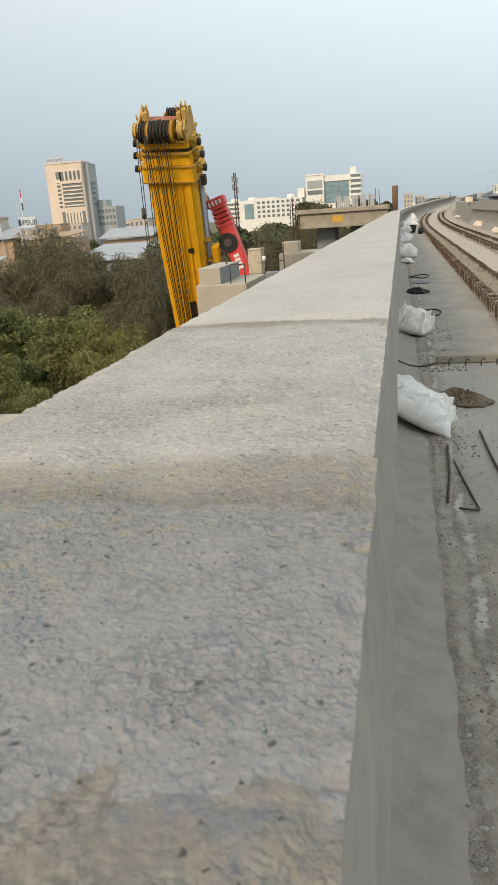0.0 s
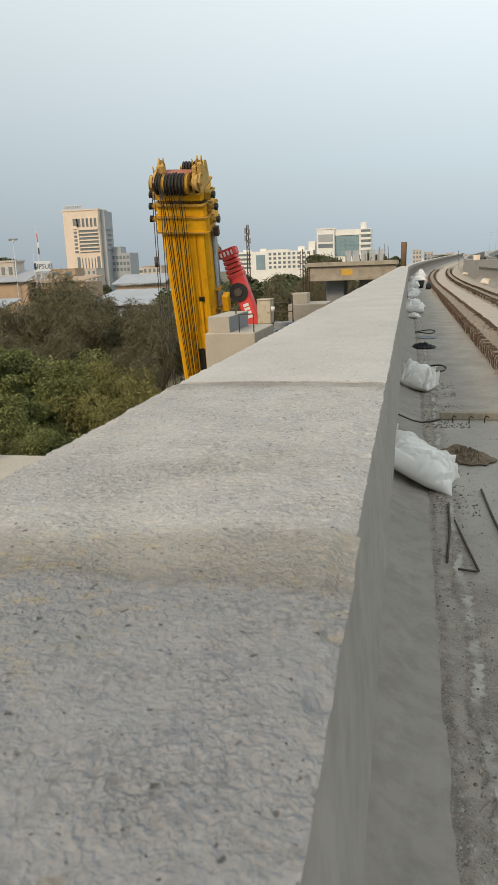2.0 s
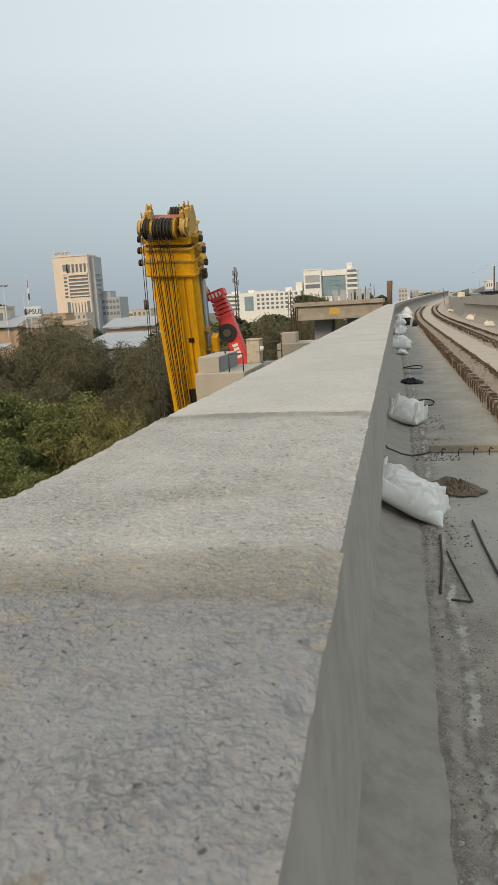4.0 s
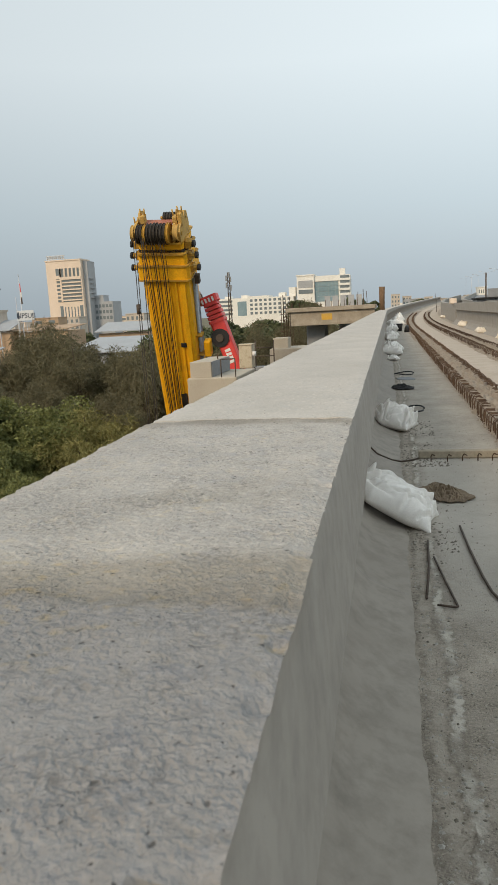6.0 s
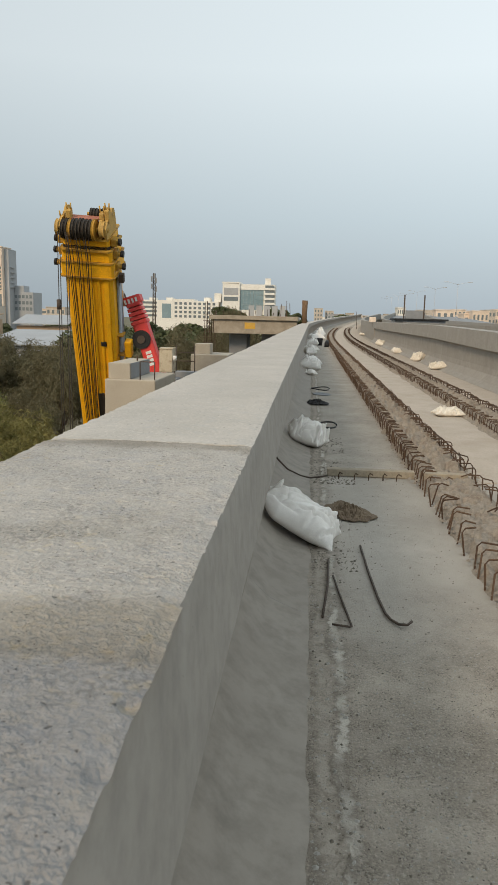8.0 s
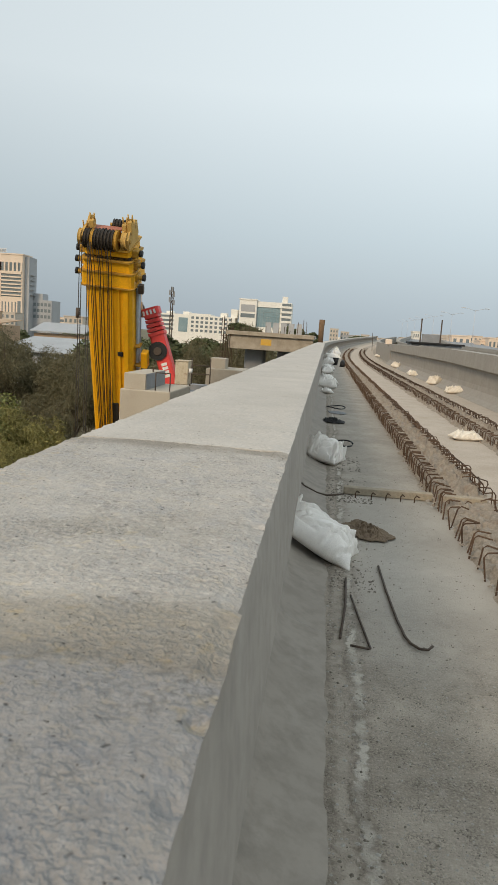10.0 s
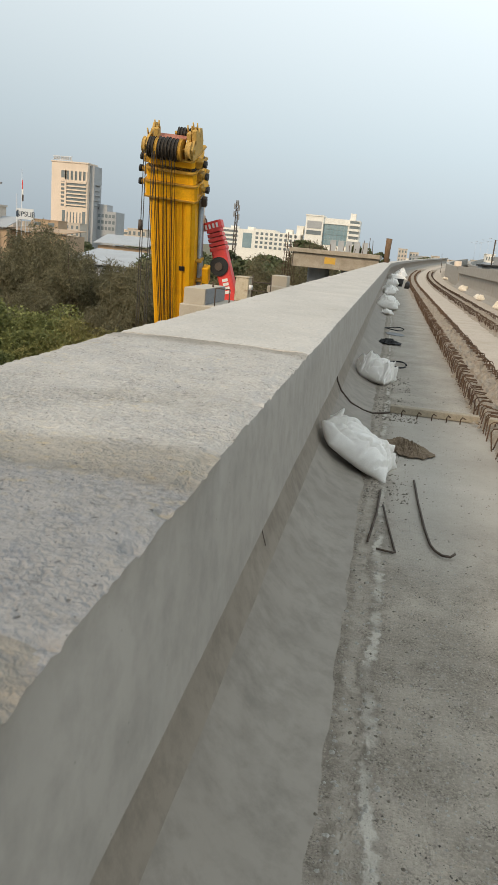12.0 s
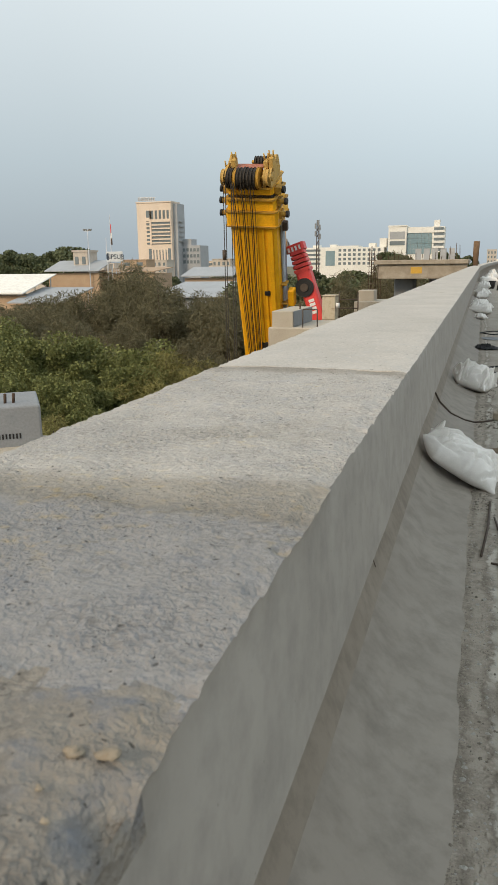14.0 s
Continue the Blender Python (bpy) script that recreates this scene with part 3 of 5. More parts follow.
def sack(name, m, size, seed, mat, label, tie=True, group="sacks on the deck", crumple=1.0):
    """A slumped woven sack with folds and a gathered neck."""
    n = 64
    bm = bmesh.new()
    rc = random.Random(int(seed * 10))
    creases = [(rc.uniform(-1, 0.2) if i < 13 else rc.uniform(0.4, 1), rc.uniform(-0.8, 0.8), rc.gauss(0.9 if i < 13 else 0.2, 0.8), rc.uniform(0.35, 0.9), rc.uniform(0.05, 0.13), rc.uniform(0.2, 0.5)) for i in range(20)]

    def spot(u, v, side):
        h = ((1 - abs(u) ** 2.6) * (1 - abs(v) ** 2.6)) ** 0.5
        edge = 1 - h
        x = u * (1 - 0.1 * (1 - v * v) * abs(u)) + crumple * 0.06 * noise.noise(Vector((u * 1.4, v * 1.4, seed)))
        y = v * (1 - 0.12 * (1 - u * u) * abs(v)) + crumple * 0.07 * noise.noise(Vector((u * 1.5, v * 1.5, seed + 7)))
        wrinkle = 0.0
        for i, (cx, cy, ang, long, wide, deep) in enumerate(creases):
            du, dv = u - cx, v - cy
            al = du * math.cos(ang) + dv * math.sin(ang)
            ac = -du * math.sin(ang) + dv * math.cos(ang) + 0.12 * noise.noise(Vector((al * 2.2, i, seed)))
            fall = max(0.0, 1 - (al / long) ** 2)
            wrinkle += deep * fall * (max(0.0, 1 - abs(ac) / wide) - 0.55 * max(0.0, 1 - abs(ac - wide * 1.3) / (wide * 1.2)))
        wrinkle = crumple * wrinkle * min(1.0, 0.5 + 1.0 * abs(u)) + crumple * 0.11 * abs(noise.noise(Vector((u * 5, v * 5 + seed, side))))
        big = 1 + crumple * 0.3 * noise.noise(Vector((u * 1.2 + seed, v * 1.2, 4)))
        z = h * big - wrinkle * min(1, h * 2.5) if side > 0 else -0.5 * h
        z += crumple * 0.1 * edge * noise.noise(Vector((u * 2.4, v * 2.4, seed)))
        if tie and u < -0.6:
            t = min(1, (-0.6 - u) / 0.4)
            y *= 1 - 0.45 * t * (0.6 + 0.6 * abs(v))
            z += 0.4 * t * t
            x -= 0.12 * t
        return (x * size[0] * 1.12, y * size[1] * 1.1, (z + 0.5) * size[2])

    rows = {}
    for side in (1, -1):
        for i in range(n + 1):
            for j in range(n + 1):
                u, v = 2 * i / n - 1, 2 * j / n - 1
                rim = i in (0, n) or j in (0, n)
                if side < 0 and rim:
                    rows[side, i, j] = rows[1, i, j]
                else:
                    rows[side, i, j] = bm.verts.new(spot(math.sin(u * math.pi / 2), math.sin(v * math.pi / 2), side))
        for i in range(n):
            for j in range(n):
                q = [rows[side, i, j], rows[side, i + 1, j], rows[side, i + 1, j + 1], rows[side, i, j + 1]]
                f = bm.faces.new(q if side > 0 else q[::-1])
                f.smooth = True
    ob = part(name, bm, mat)
    ob.matrix_world = m
    return tagged(ob, label, "sack", group)


sack("cement_sack", pose(0.095, 5.25, 0.06, 0, 27, -10), (0.26, 0.205, 0.15), 1.0, M_BAG, "full crumpled white woven sack slumped against the parapet toe", crumple=0.8)
sack("cement_sack", pose(0.13, 9.1, 0.02, 0, 18, -20), (0.2, 0.21, 0.185), 4.3, M_BAG, "torn white sack lying half open by the parapet", crumple=1.4)
for k, (sx, sy, sl, sh) in enumerate(((0.15, 22.4, 0.3, 0.24), (0.2, 24.6, 0.27, 0.2), (0.2, 20.3, 0.16, 0.1), (0.16, 30.5, 0.3, 0.24), (0.2, 33.5, 0.3, 0.22), (0.3, 41.5, 0.3, 0.28), (0.5, 50.0, 0.5, 0.36), (0.8, 60.0, 0.5, 0.4), (1.0, 68.0, 0.5, 0.4))):
    sack("cement_sack", pose(sx, sy, climb(sy), 0, 8, 35 * k), (sl, sl * 0.75, sh), 7.1 * k + 2, M_BAG, "grey-white empty sack heaped along the parapet", tie=False, crumple=1.0)
for k, (sx, sy) in enumerate(((4.3, 24.2), (4.36, 28.9), (4.26, 35.4), (4.38, 45.0), (5.0, 70.0))):
    sack("cement_sack", pose(sx, sy, 0.01 + climb(sy), 0, -8, 50 * k), (0.25, 0.21, 0.16 + 0.06 * (k % 2)), 3.7 * k + 31, M_BAGCREAM, "cream sack slumped on the dusty deck by the parapet", tie=False, crumple=0.9)
sack("cement_sack", pose(2.45, 12.35, 0.0, 0, 0, 8), (0.22, 0.15, 0.1), 51.0, M_BAGCREAM, "flattened cream sack lying beside the plinth bars", tie=False, crumple=1.0)

# black sheet, bucket and hoops
def rag(name, x, y, sx, sy, h, mat, label, category):
    bm = bmesh.new()
    bmesh.ops.create_grid(bm, x_segments=34, y_segments=34, size=1.0)
    for v in bm.verts:
        a, b = v.co.x, v.co.y
        v.co.x, v.co.y = a * math.sqrt(1 - b * b / 2), b * math.sqrt(1 - a * a / 2)
        r = v.co.xy.length
        k = 1 + 0.3 * fbm((v.co.x * 1.3 + x, v.co.y * 1.3 + y, 2), 3)
        v.co = Vector((v.co.x * sx * k, v.co.y * sy * k, 0.006 + h * max(0, 1 - r * 0.8) * (0.35 + 0.8 * abs(fbm((v.co.x * 3 + x, v.co.y * 3, y), 3)) + 0.7 * abs(fbm((v.co.x * 8 + x, v.co.y * 8, y), 4)))))
    r = bmesh.ops.extrude_face_region(bm, geom=bm.faces[:])
    for v in [g for g in r["geom"] if isinstance(g, bmesh.types.BMVert)]:
        v.co.z -= 0.005
    ob = part(name, bm, mat)
    ob.matrix_world = pose(x, y, 0.002, 0, 0, 15)
    return tagged(ob, label, category)


rag("black_sheet", 0.31, 13.5, 0.17, 0.3, 0.1, M_BLACK, "crumpled black plastic sheet on the deck", "sheet")
rag("grey_sheet", 0.42, 15.2, 0.17, 0.3, 0.03, M_GREYBLOCK, "flat grey plastic sheet on the deck", "sheet")
rag("dirt_mound", 0.51, 5.98, 0.16, 0.3, 0.06, M_DIRT, "small heap of brown damp dirt on the deck", "dirt mound")
for hx, hy, hr in ((0.4, 10.75, 0.17), (0.4, 16.3, 0.2)):
    pts = [(hx + hr * math.cos(a), hy + 1.6 * hr * math.sin(a), 0.02 + 0.012 * math.sin(a * 2)) for a in [2 * math.pi * i / 28 * 0.93 for i in range(29)]]
    tagged(part("cable_hoop", tubed(pts, 0.012), M_BLACK), "loop of black hose lying by the sacks", "hose", "hose loops")
bucket = empty("bucket", pose(0.62, 43.0, 0.0), "black plastic bucket standing on the deck", "bucket")
part("body", tubed([(0, 0, 0), (0, 0, 0.4)], 0.2, 16, 0.26), M_BLACK, bucket)
part("rim", tubed([(0, 0, 0.38), (0, 0, 0.42)], 0.275, 16), M_BLACK, bucket)
tagged(part("rubber_lump", tubed([(1.05, 40.6, 0.003), (1.05, 40.7, 0.22), (1.08, 40.9, 0.3)], 0.16, 10, 0.1), M_BLACK), "black rubber lump lying on the deck", "rubber lump")

# loose bars
for label, pts, r in (
        ("straight offcut of dark reinforcing bar on the deck", [(0.315, 4.86, 0.012), (0.30, 4.4, 0.012), (0.262, 3.93, 0.012)], 0.0068),
        ("dark reinforcing bar bent to a sharp hook on the deck", [(0.335, 4.56, 0.012), (0.37, 4.2, 0.012), (0.405, 3.87, 0.012), (0.408, 3.84, 0.012), (0.395, 3.83, 0.012), (0.31, 3.85, 0.012)], 0.006),
        ("long dark reinforcing bar with a curved end on the deck", [(0.54, 5.18, 0.012), (0.553, 4.7, 0.012), (0.575, 4.25, 0.012), (0.595, 4.03, 0.012), (0.615, 3.95, 0.012), (0.65, 3.89, 0.014), (0.69, 3.875, 0.02), (0.715, 3.9, 0.03)], 0.0072)):
    tagged(part("loose_bar", tubed([(q[0], q[1] - 0.08, q[2]) for q in pts], r, 8), M_DARKSTEEL), label, "steel bar", "loose bars")

# timber strip across the deck with hooked bars before it
tagged(part("timber_strip", boxed(0.36, 1.22, 7.34, 7.44, 0.003, 0.075, 0.008), M_PLANK), "weathered timber stop board across the deck", "timber")
tagged(part("timber_strip", boxed(1.27, 1.72, 7.28, 7.38, 0.003, 0.08, 0.008), M_PLANK), "weathered timber stop board across the deck", "timber")
tagged(part("timber_strip", boxed(1.95, 2.6, 6.87, 6.97, 0.003, 0.1, 0.008), M_PLANK), "short weathered timber board beside the bars", "timber")
hook = tagged(part("hooked_bar", tubed([(0, 0, -0.01), (0, 0, 0.05), (0.01, -0.02, 0.075), (0.03, -0.07, 0.07)], 0.006, 5), M_RUST), "short rusty hooked bar cast into the deck", "steel bar", "hooked bars before the board")
hook.matrix_world = pose(0.47, 7.22, 0)
for i, hx in enumerate((0.62, 0.76, 0.9, 1.03, 1.35, 1.5)):
    copy_thing(hook, pose(hx, 7.2 + 0.03 * math.sin(i * 7), 0, 0, 0, 15 * math.sin(i * 3)))
# Joint line of the sloped toe, laid on as a dark tube.
seam = tubed([(-0.228, 7.14, 0.5), (-0.205, 7.15, 0.37), (-0.18, 7.16, 0.285), (-0.135, 7.17, 0.197), (-0.03, 7.17, 0.092), (0.1, 7.18, 0.03), (0.19, 7.20, 0.008), (0.28, 7.25, 0.008), (0.36, 7.33, 0.008)], 0.009, 6)
tagged(part("floor_cord", seam, M_DARKSTEEL), "thin dark tube drawn as a seam down the parapet toe", "cord")
# Crack in the stem, drawn as a thin dark tube.
crack = tubed([(-0.231, 2.95, 0.62), (-0.23, 2.97, 0.5), (-0.2, 2.99, 0.36), (-0.17, 3.0, 0.26)], 0.0022, 5)
tagged(part("dark_wire", crack, M_DARKSTEEL), "thin dark tube drawn as a crack in the parapet stem", "wire")

# ragged laitance along the toe of the parapet
xs, ys = steps(0.19, 0.40, 0.012), steps(-0.5, 8.0, 0.016)
v, f, k = [], [], len(xs)
for y in ys:
    c = 0.29 + 0.035 * fbm((y * 1.6, 1, 1), 4)
    for x in xs:
        ridge = max(0.0, 1 - abs(x - c) / (0.035 + 0.03 * fbm((y * 4, 5, 2), 4)))
        here = max(0.0, 0.35 + 1.2 * fbm((y * 1.1, 3, x * 3), 3))
        v.append((x, y, -0.004 + 0.017 * ridge * here * (0.5 + 1.1 * fbm((x * 34, y * 34, 1), 5)) + 0.008 * fbm((x * 45, y * 45, 8), 5)))
f = [(i * k + j, i * k + j + 1, (i + 1) * k + j + 1, (i + 1) * k + j) for i in range(len(ys) - 1) for j in range(k - 1)]
M_LAIT = material("pale_laitance", (0.36, 0.345, 0.31), (0.46, 0.44, 0.4), 14, 0.95, 0.8, 70, (0.28, 0.265, 0.235), 6, 0.7, depth=0.006)
tagged(part("laitance_ridge", (v, f), M_DECK), "pale crumbly laitance along the parapet toe", "concrete spill", kind="stuff")

# grit and crumbs strewn over the deck
def strewn(name, n, region, size, mat, label, seed, z0=0.0):
    rnd = random.Random(seed)
    v, f = [], []
    for _ in range(n):
        x, y = rnd.uniform(*region[0]), region[1][0] + (region[1][1] - region[1][0]) * rnd.random() ** 1.6
        s = size * (0.35 + rnd.random() ** 3 * 1.6)
        a, b = len(v), rnd.random() * 6.28
        for kk in range(5):
            r = s * (0.6 + 0.6 * rnd.random())
            v.append((x + r * math.cos(b + kk * 1.257), y + r * math.sin(b + kk * 1.257), z0))
        v.append((x + s * 0.2, y, z0 + s * (0.5 + 0.5 * rnd.random())))
        f += [(a + kk, a + (kk + 1) % 5, a + 5) for kk in range(5)]
    return tagged(part(name, (v, f), mat), label, "grit", kind="stuff")


strewn("deck_grit", 5200, ((0.2, 1.15), (0.8, 4.3)), 0.0035, M_LAIT, "pale concrete crumbs strewn on the deck", 3)
strewn("deck_grit", 1900, ((0.2, 1.15), (0.8, 9.0)), 0.004, M_GRIT, "dark grit strewn on the deck", 4)
strewn("sack_spill", 300, ((0.2, 0.5), (4.6, 5.9)), 0.007, M_GRIT, "grey crumbs spilled round the sack", 5)
strewn("sack_spill", 240, ((0.25, 0.6), (8.6, 9.8)), 0.009, M_GRIT, "grey crumbs spilled round the sack", 6)

strewn("edge_crumbs", 520, ((0.2, 0.36), (1.1, 7.0)), 0.0065, M_LAIT, "pale mortar crumbs along the parapet toe", 21)
strewn("edge_crumbs", 260, ((0.19, 0.42), (1.1, 7.0)), 0.0048, M_GRIT, "dark crumbs of soil along the parapet toe", 22)
strewn("plinth_rubble", 5200, ((1.2, 1.78), (1.8, 9.0)), 0.011, M_RUBBLE, "loose brown gravel between the rusty bars", 12, 0.03)
strewn("plinth_rubble", 1800, ((1.15, 1.85), (7.0, 24.0)), 0.016, M_RUBBLE, "loose brown gravel between the rusty bars", 13, 0.03)
strewn("board_debris", 420, ((0.2, 0.62), (7.0, 8.2)), 0.009, M_GRIT, "dark crumbs of soil against the stop board", 14)

# clods and crumbs on the parapet's near end
rnd = random.Random(8)
bm = bmesh.new()
for _ in range(40):
    x, y = rnd.uniform(-0.4, -0.005), 0.3 + 0.27 * rnd.random() ** 0.7
    s = 0.002 + 0.004 * rnd.random() ** 3
    r = bmesh.ops.create_icosphere(bm, subdivisions=2, radius=s)
    o = rnd.random() * 40
    for v in r["verts"]:
        v.co = Vector((v.co.x * 1.2, v.co.y, v.co.z * 0.45)) * (1 + 0.9 * fbm(v.co / s * 0.9 + Vector((o, 0, 0)), 3)) + Vector((x, y, T + s * 0.1))
for fc in bm.faces:
    fc.smooth = True
M_CLOD = material("ochre_mortar", (0.28, 0.235, 0.175), (0.35, 0.295, 0.22), 30, 0.95, 0.8, 130, (0.25, 0.22, 0.18), 20, 0.5)
tagged(part("mortar_clods", bm, M_CLOD), "ochre mortar crumbs stuck on the parapet top", "mortar clods", kind="stuff")

# ---- column stubs beside the viaduct ----
def column(name, y0, y1, x0, x1, top, mat, label, bevel=0.03):
    return tagged(part(name, boxed(x0, x1, y0, y1, GROUND, top, bevel), mat), label, "column", "column stubs", "structure")


cap = empty("pier_cap", pose(-6.2, 7.7, GROUND), "smooth pale grey concrete pier cap beside the parapet", "pier cap", kind="structure")
part("cap_beam", boxed(-3.3, 3.0, -1.25, 1.25, -1.75 - GROUND, -0.87 - GROUND, 0.03), M_BLOCK, cap)
part("pier_shaft", boxed(-1.2, 1.2, -0.9, 0.9, 0, -1.75 - GROUND, 0.08), M_BLOCK, cap)
near_col = empty("column_stub", pose(-6.22, 8.6, GROUND, 0, 0, 36), "grey concrete column stub with rusty starter bars", "column")
part("shaft", boxed(-0.75, 0.57, -0.6, 0.6, 0, -0.32 - GROUND, 0.03), M_GREYBLOCK, near_col)
for i in range(4):
    part("starter_bar", tubed([(-0.1 + i * 0.11, -0.3, -0.34 - GROUND), (-0.09 + i * 0.11, -0.3, -0.19 - GROUND)], 0.02, 8), M_RUST, near_col)
for i in range(7):
    part("grout_mark", boxed(0.0 + i * 0.045, 0.022 + i * 0.045, -0.605, -0.598, -0.76 - GROUND, -0.69 - GROUND), M_BLACK, near_col)
bearing = empty("bearing_block", pose(-5.5, 22, GROUND), "pale concrete pier head with a grey bearing block on top", "pier head")
part("pier_shaft", boxed(-0.58, 1.0, -0.1, 3.1, 0, -0.43 - GROUND, 0.04), M_BLOCK, bearing)
part("upper_block", boxed(-0.49, 0.19, 0.0, 2.6, -0.44 - GROUND, 0.06 - GROUND, 0.02), M_BLOCK, bearing)
# Thin added sheet puts the unlit right face into the colour.
part("shutter_plate", boxed(0.192, 0.215, 0.05, 2.6, -0.42 - GROUND, 0.05 - GROUND), M_GREYBLOCK, bearing, "blue-grey sheet holding the block's shaded side")
part("starter_bar", tubed([(0.1, 1.3, 0.05 - GROUND), (0.1, 1.3, 0.22 - GROUND)], 0.025, 8), M_RUST, bearing)
for gx, gy in ((0.5, 0.0), (0.95, 0.0)):
    part("guard_post", tubed([(gx, gy, -0.45 - GROUND), (gx, gy, 0.12 - GROUND)], 0.02, 6), M_DARKSTEEL, bearing)
part("guard_rail", tubed([(0.5, 0, 0.12 - GROUND), (0.95, 0, 0.12 - GROUND)], 0.018, 6), M_DARKSTEEL, bearing)
tank = empty("steel_tank", pose(-5.0, 26.3, GROUND), "rust-streaked cream steel tank on short legs", "tank")
part("body", boxed(-0.25, 0.23, -0.3, 0.35, -0.5 - GROUND, 0.33 - GROUND, 0.03), M_TANK, tank)
part("lid", boxed(-0.27, 0.25, -0.32, 0.37, 0.33 - GROUND, 0.37 - GROUND, 0.01), M_TANK, tank)
part("filler_cap", tubed([(0.31, -0.25, -0.06 - GROUND), (0.31, -0.25, 0.1 - GROUND)], 0.07, 12), M_WHITE, tank, "white plastic cap")
part("platform", boxed(-0.4, 0.4, -0.4, 0.45, 0, -0.72 - GROUND, 0.02), M_GREYBLOCK, tank)
for gx in (-0.22, 0.2):
    for gy in (-0.26, 0.3):
        part("leg", tubed([(gx, gy, -0.73 - GROUND), (gx, gy, -0.48 - GROUND)], 0.03, 6), M_RUST, tank)
rail = empty("site_railing", pose(-4.6, 28, -0.6), "dark steel site railing beside the column stubs", "railing")
part("base", boxed(-0.5, 0.5, -0.2, 0.4, -11, 0.0, 0.02), M_GREYBLOCK, rail)
for gx in (-0.4, 0.32):
    part("post", tubed([(gx, 0, 0), (gx, 0, 1.0)], 0.025, 6), M_DARKSTEEL, rail)
for gz in (0.4, 0.73):
    part("bar", tubed([(-0.4, 0, gz), (0.32, 0, gz)], 0.02, 6), M_DARKSTEEL, rail)
column("column_stub", 40, 41.2, -6.2, -5.35, 0.02, M_BLOCK, "pale grey concrete column stub below the cross girder", 0.03)
column("column_stub", 39.6, 42.5, -6.35, -4.3, -0.55, M_BLOCK, "low wide concrete pier head beside the cross girder", 0.03)

# ---- cross girder of the neighbouring span ----
girder = empty("cross_girder", pose(-3.7, 50, GROUND), "unfinished concrete girder span with a yellow paint patch", "girder", kind="structure")
g0 = -GROUND
part("beam", boxed(-2.9, 2.9, 0, 0.7, 0.4 + g0, 1.33 + g0, 0.03), M_GIRDER, girder)
part("beam", boxed(-2.9, 2.6, 5, 5.7, 0.4 + g0, 1.33 + g0, 0.03), M_GIRDER, girder)
part("slab", boxed(-3.1, 2.95, -0.2, 7, 1.335 + g0, 1.62 + g0, 0.03), M_GIRDER, girder)
part("paint_patch", boxed(-0.68, 0.05, -0.006, 0.002, 0.74 + g0, 1.16 + g0), M_PATCH, girder, "square of yellow paint")
for px in (-1.9, 0.4):
    part("pier_shaft", boxed(px, px + 1.3, 1.5, 4.0, 0, 0.4 + g0, 0.1), M_GREYBLOCK, girder)
rnd = random.Random(5)
for i in range(9):
    bx = -3.45 + 0.1 * i + rnd.uniform(-0.03, 0.03)
    part("starter_bar", tubed([(bx, -0.1 + 0.2 * (i % 3), g0 - 1.4), (bx + rnd.uniform(-0.08, 0.08), 0.1 * (i % 3), g0 + 2.0 + rnd.uniform(-0.2, 0.6))], 0.022, 5), M_RUST, girder)
for i in range(6):
    part("hoop", boxed(-3.5, -2.95, -0.25, 0.35, g0 - 0.3 + 0.38 * i, g0 - 0.27 + 0.38 * i), M_RUST, girder)
part("cage_footing", boxed(-3.7, -2.75, -0.4, 0.6, 0, g0 - 1.35, 0.03), M_GREYBLOCK, girder)
for i in range(14):
    bx = -2.7 + 0.4 * i + rnd.uniform(-0.1, 0.1)
    part("starter_bar", tubed([(bx, 0.3, g0 + 1.6), (bx + rnd.uniform(-0.06, 0.06), 0.3, g0 + 1.85 + 0.35 * rnd.random() + (0.6 if i > 10 else 0))], 0.02, 5), M_RUST, girder)
for i in range(5):
    part("formwork_panel", boxed(-0.6 + 0.55 * i, -0.2 + 0.55 * i, 2, 2.08, g0 + 1.61, g0 + 2.35), M_GREYWALL, girder)
bm = tubed([(-0.32, 50, 1.195), (-0.33, 50, 2.0), (-0.31, 50, 2.72)], 0.17, 10, 0.2)
tagged(part("timber_post", bm, M_WOOD), "brown timber post standing on the parapet", "post")

# ---- yellow crane ----
up = Vector((0.06, -0.42, 0.9)).normalized()
xa = (Vector((1, 0.0, 0)) - up * up.x).normalized()
ya = up.cross(xa)
if ya.y < 0:
    ya = -ya
m = Matrix((xa, ya, up)).transposed().to_4x4()
m.translation = Vector((-9.2, 31.0, 3.32))
m = m @ Matrix.Diagonal((0.96, 1, 0.86, 1))
crane = empty("crane_boom", m, "yellow telescopic crane boom raised with greasy hoist ropes", "crane")
KW = 1.05


def octo(bm, hw, y0, y1, z0, z1, c=0.25):
    """A boom section: a box with cut corners."""
    ring = [(-hw + c, y0), (hw - c, y0), (hw, y0 + c), (hw, y1 - c), (hw - c, y1), (-hw + c, y1), (-hw, y1 - c), (-hw, y0 + c)]
    a = [bm.verts.new((x, y, z0)) for x, y in ring]
    b = [bm.verts.new((x, y, z1)) for x, y in ring]
    for i in range(8):
        bm.faces.new((a[i], a[(i + 1) % 8], b[(i + 1) % 8], b[i]))
    bm.faces.new(a[::-1])
    bm.faces.new(b)
    return bm


bm = octo(bmesh.new(), KW, -0.6, 1.2, -19.0, 0.0, 0.12)
for v in bm.verts:
    if v.co.z < -1:
        v.co.x *= 0.78
part("base_section", bm, M_YELLOW, crane)
for rx, rw in ((-0.72, 0.1), (-0.32, 0.07), (0.1, 0.1), (0.45, 0.06), (0.78, 0.12)):
    bm = boxed(rx - rw, rx + rw, -0.66, -0.598, -18.6, -0.02, 0.02)
    for v in bm.verts:
        if v.co.z < -1:
            v.co.x *= 0.78
    part("stiffener", bm, M_YELLOW, crane)
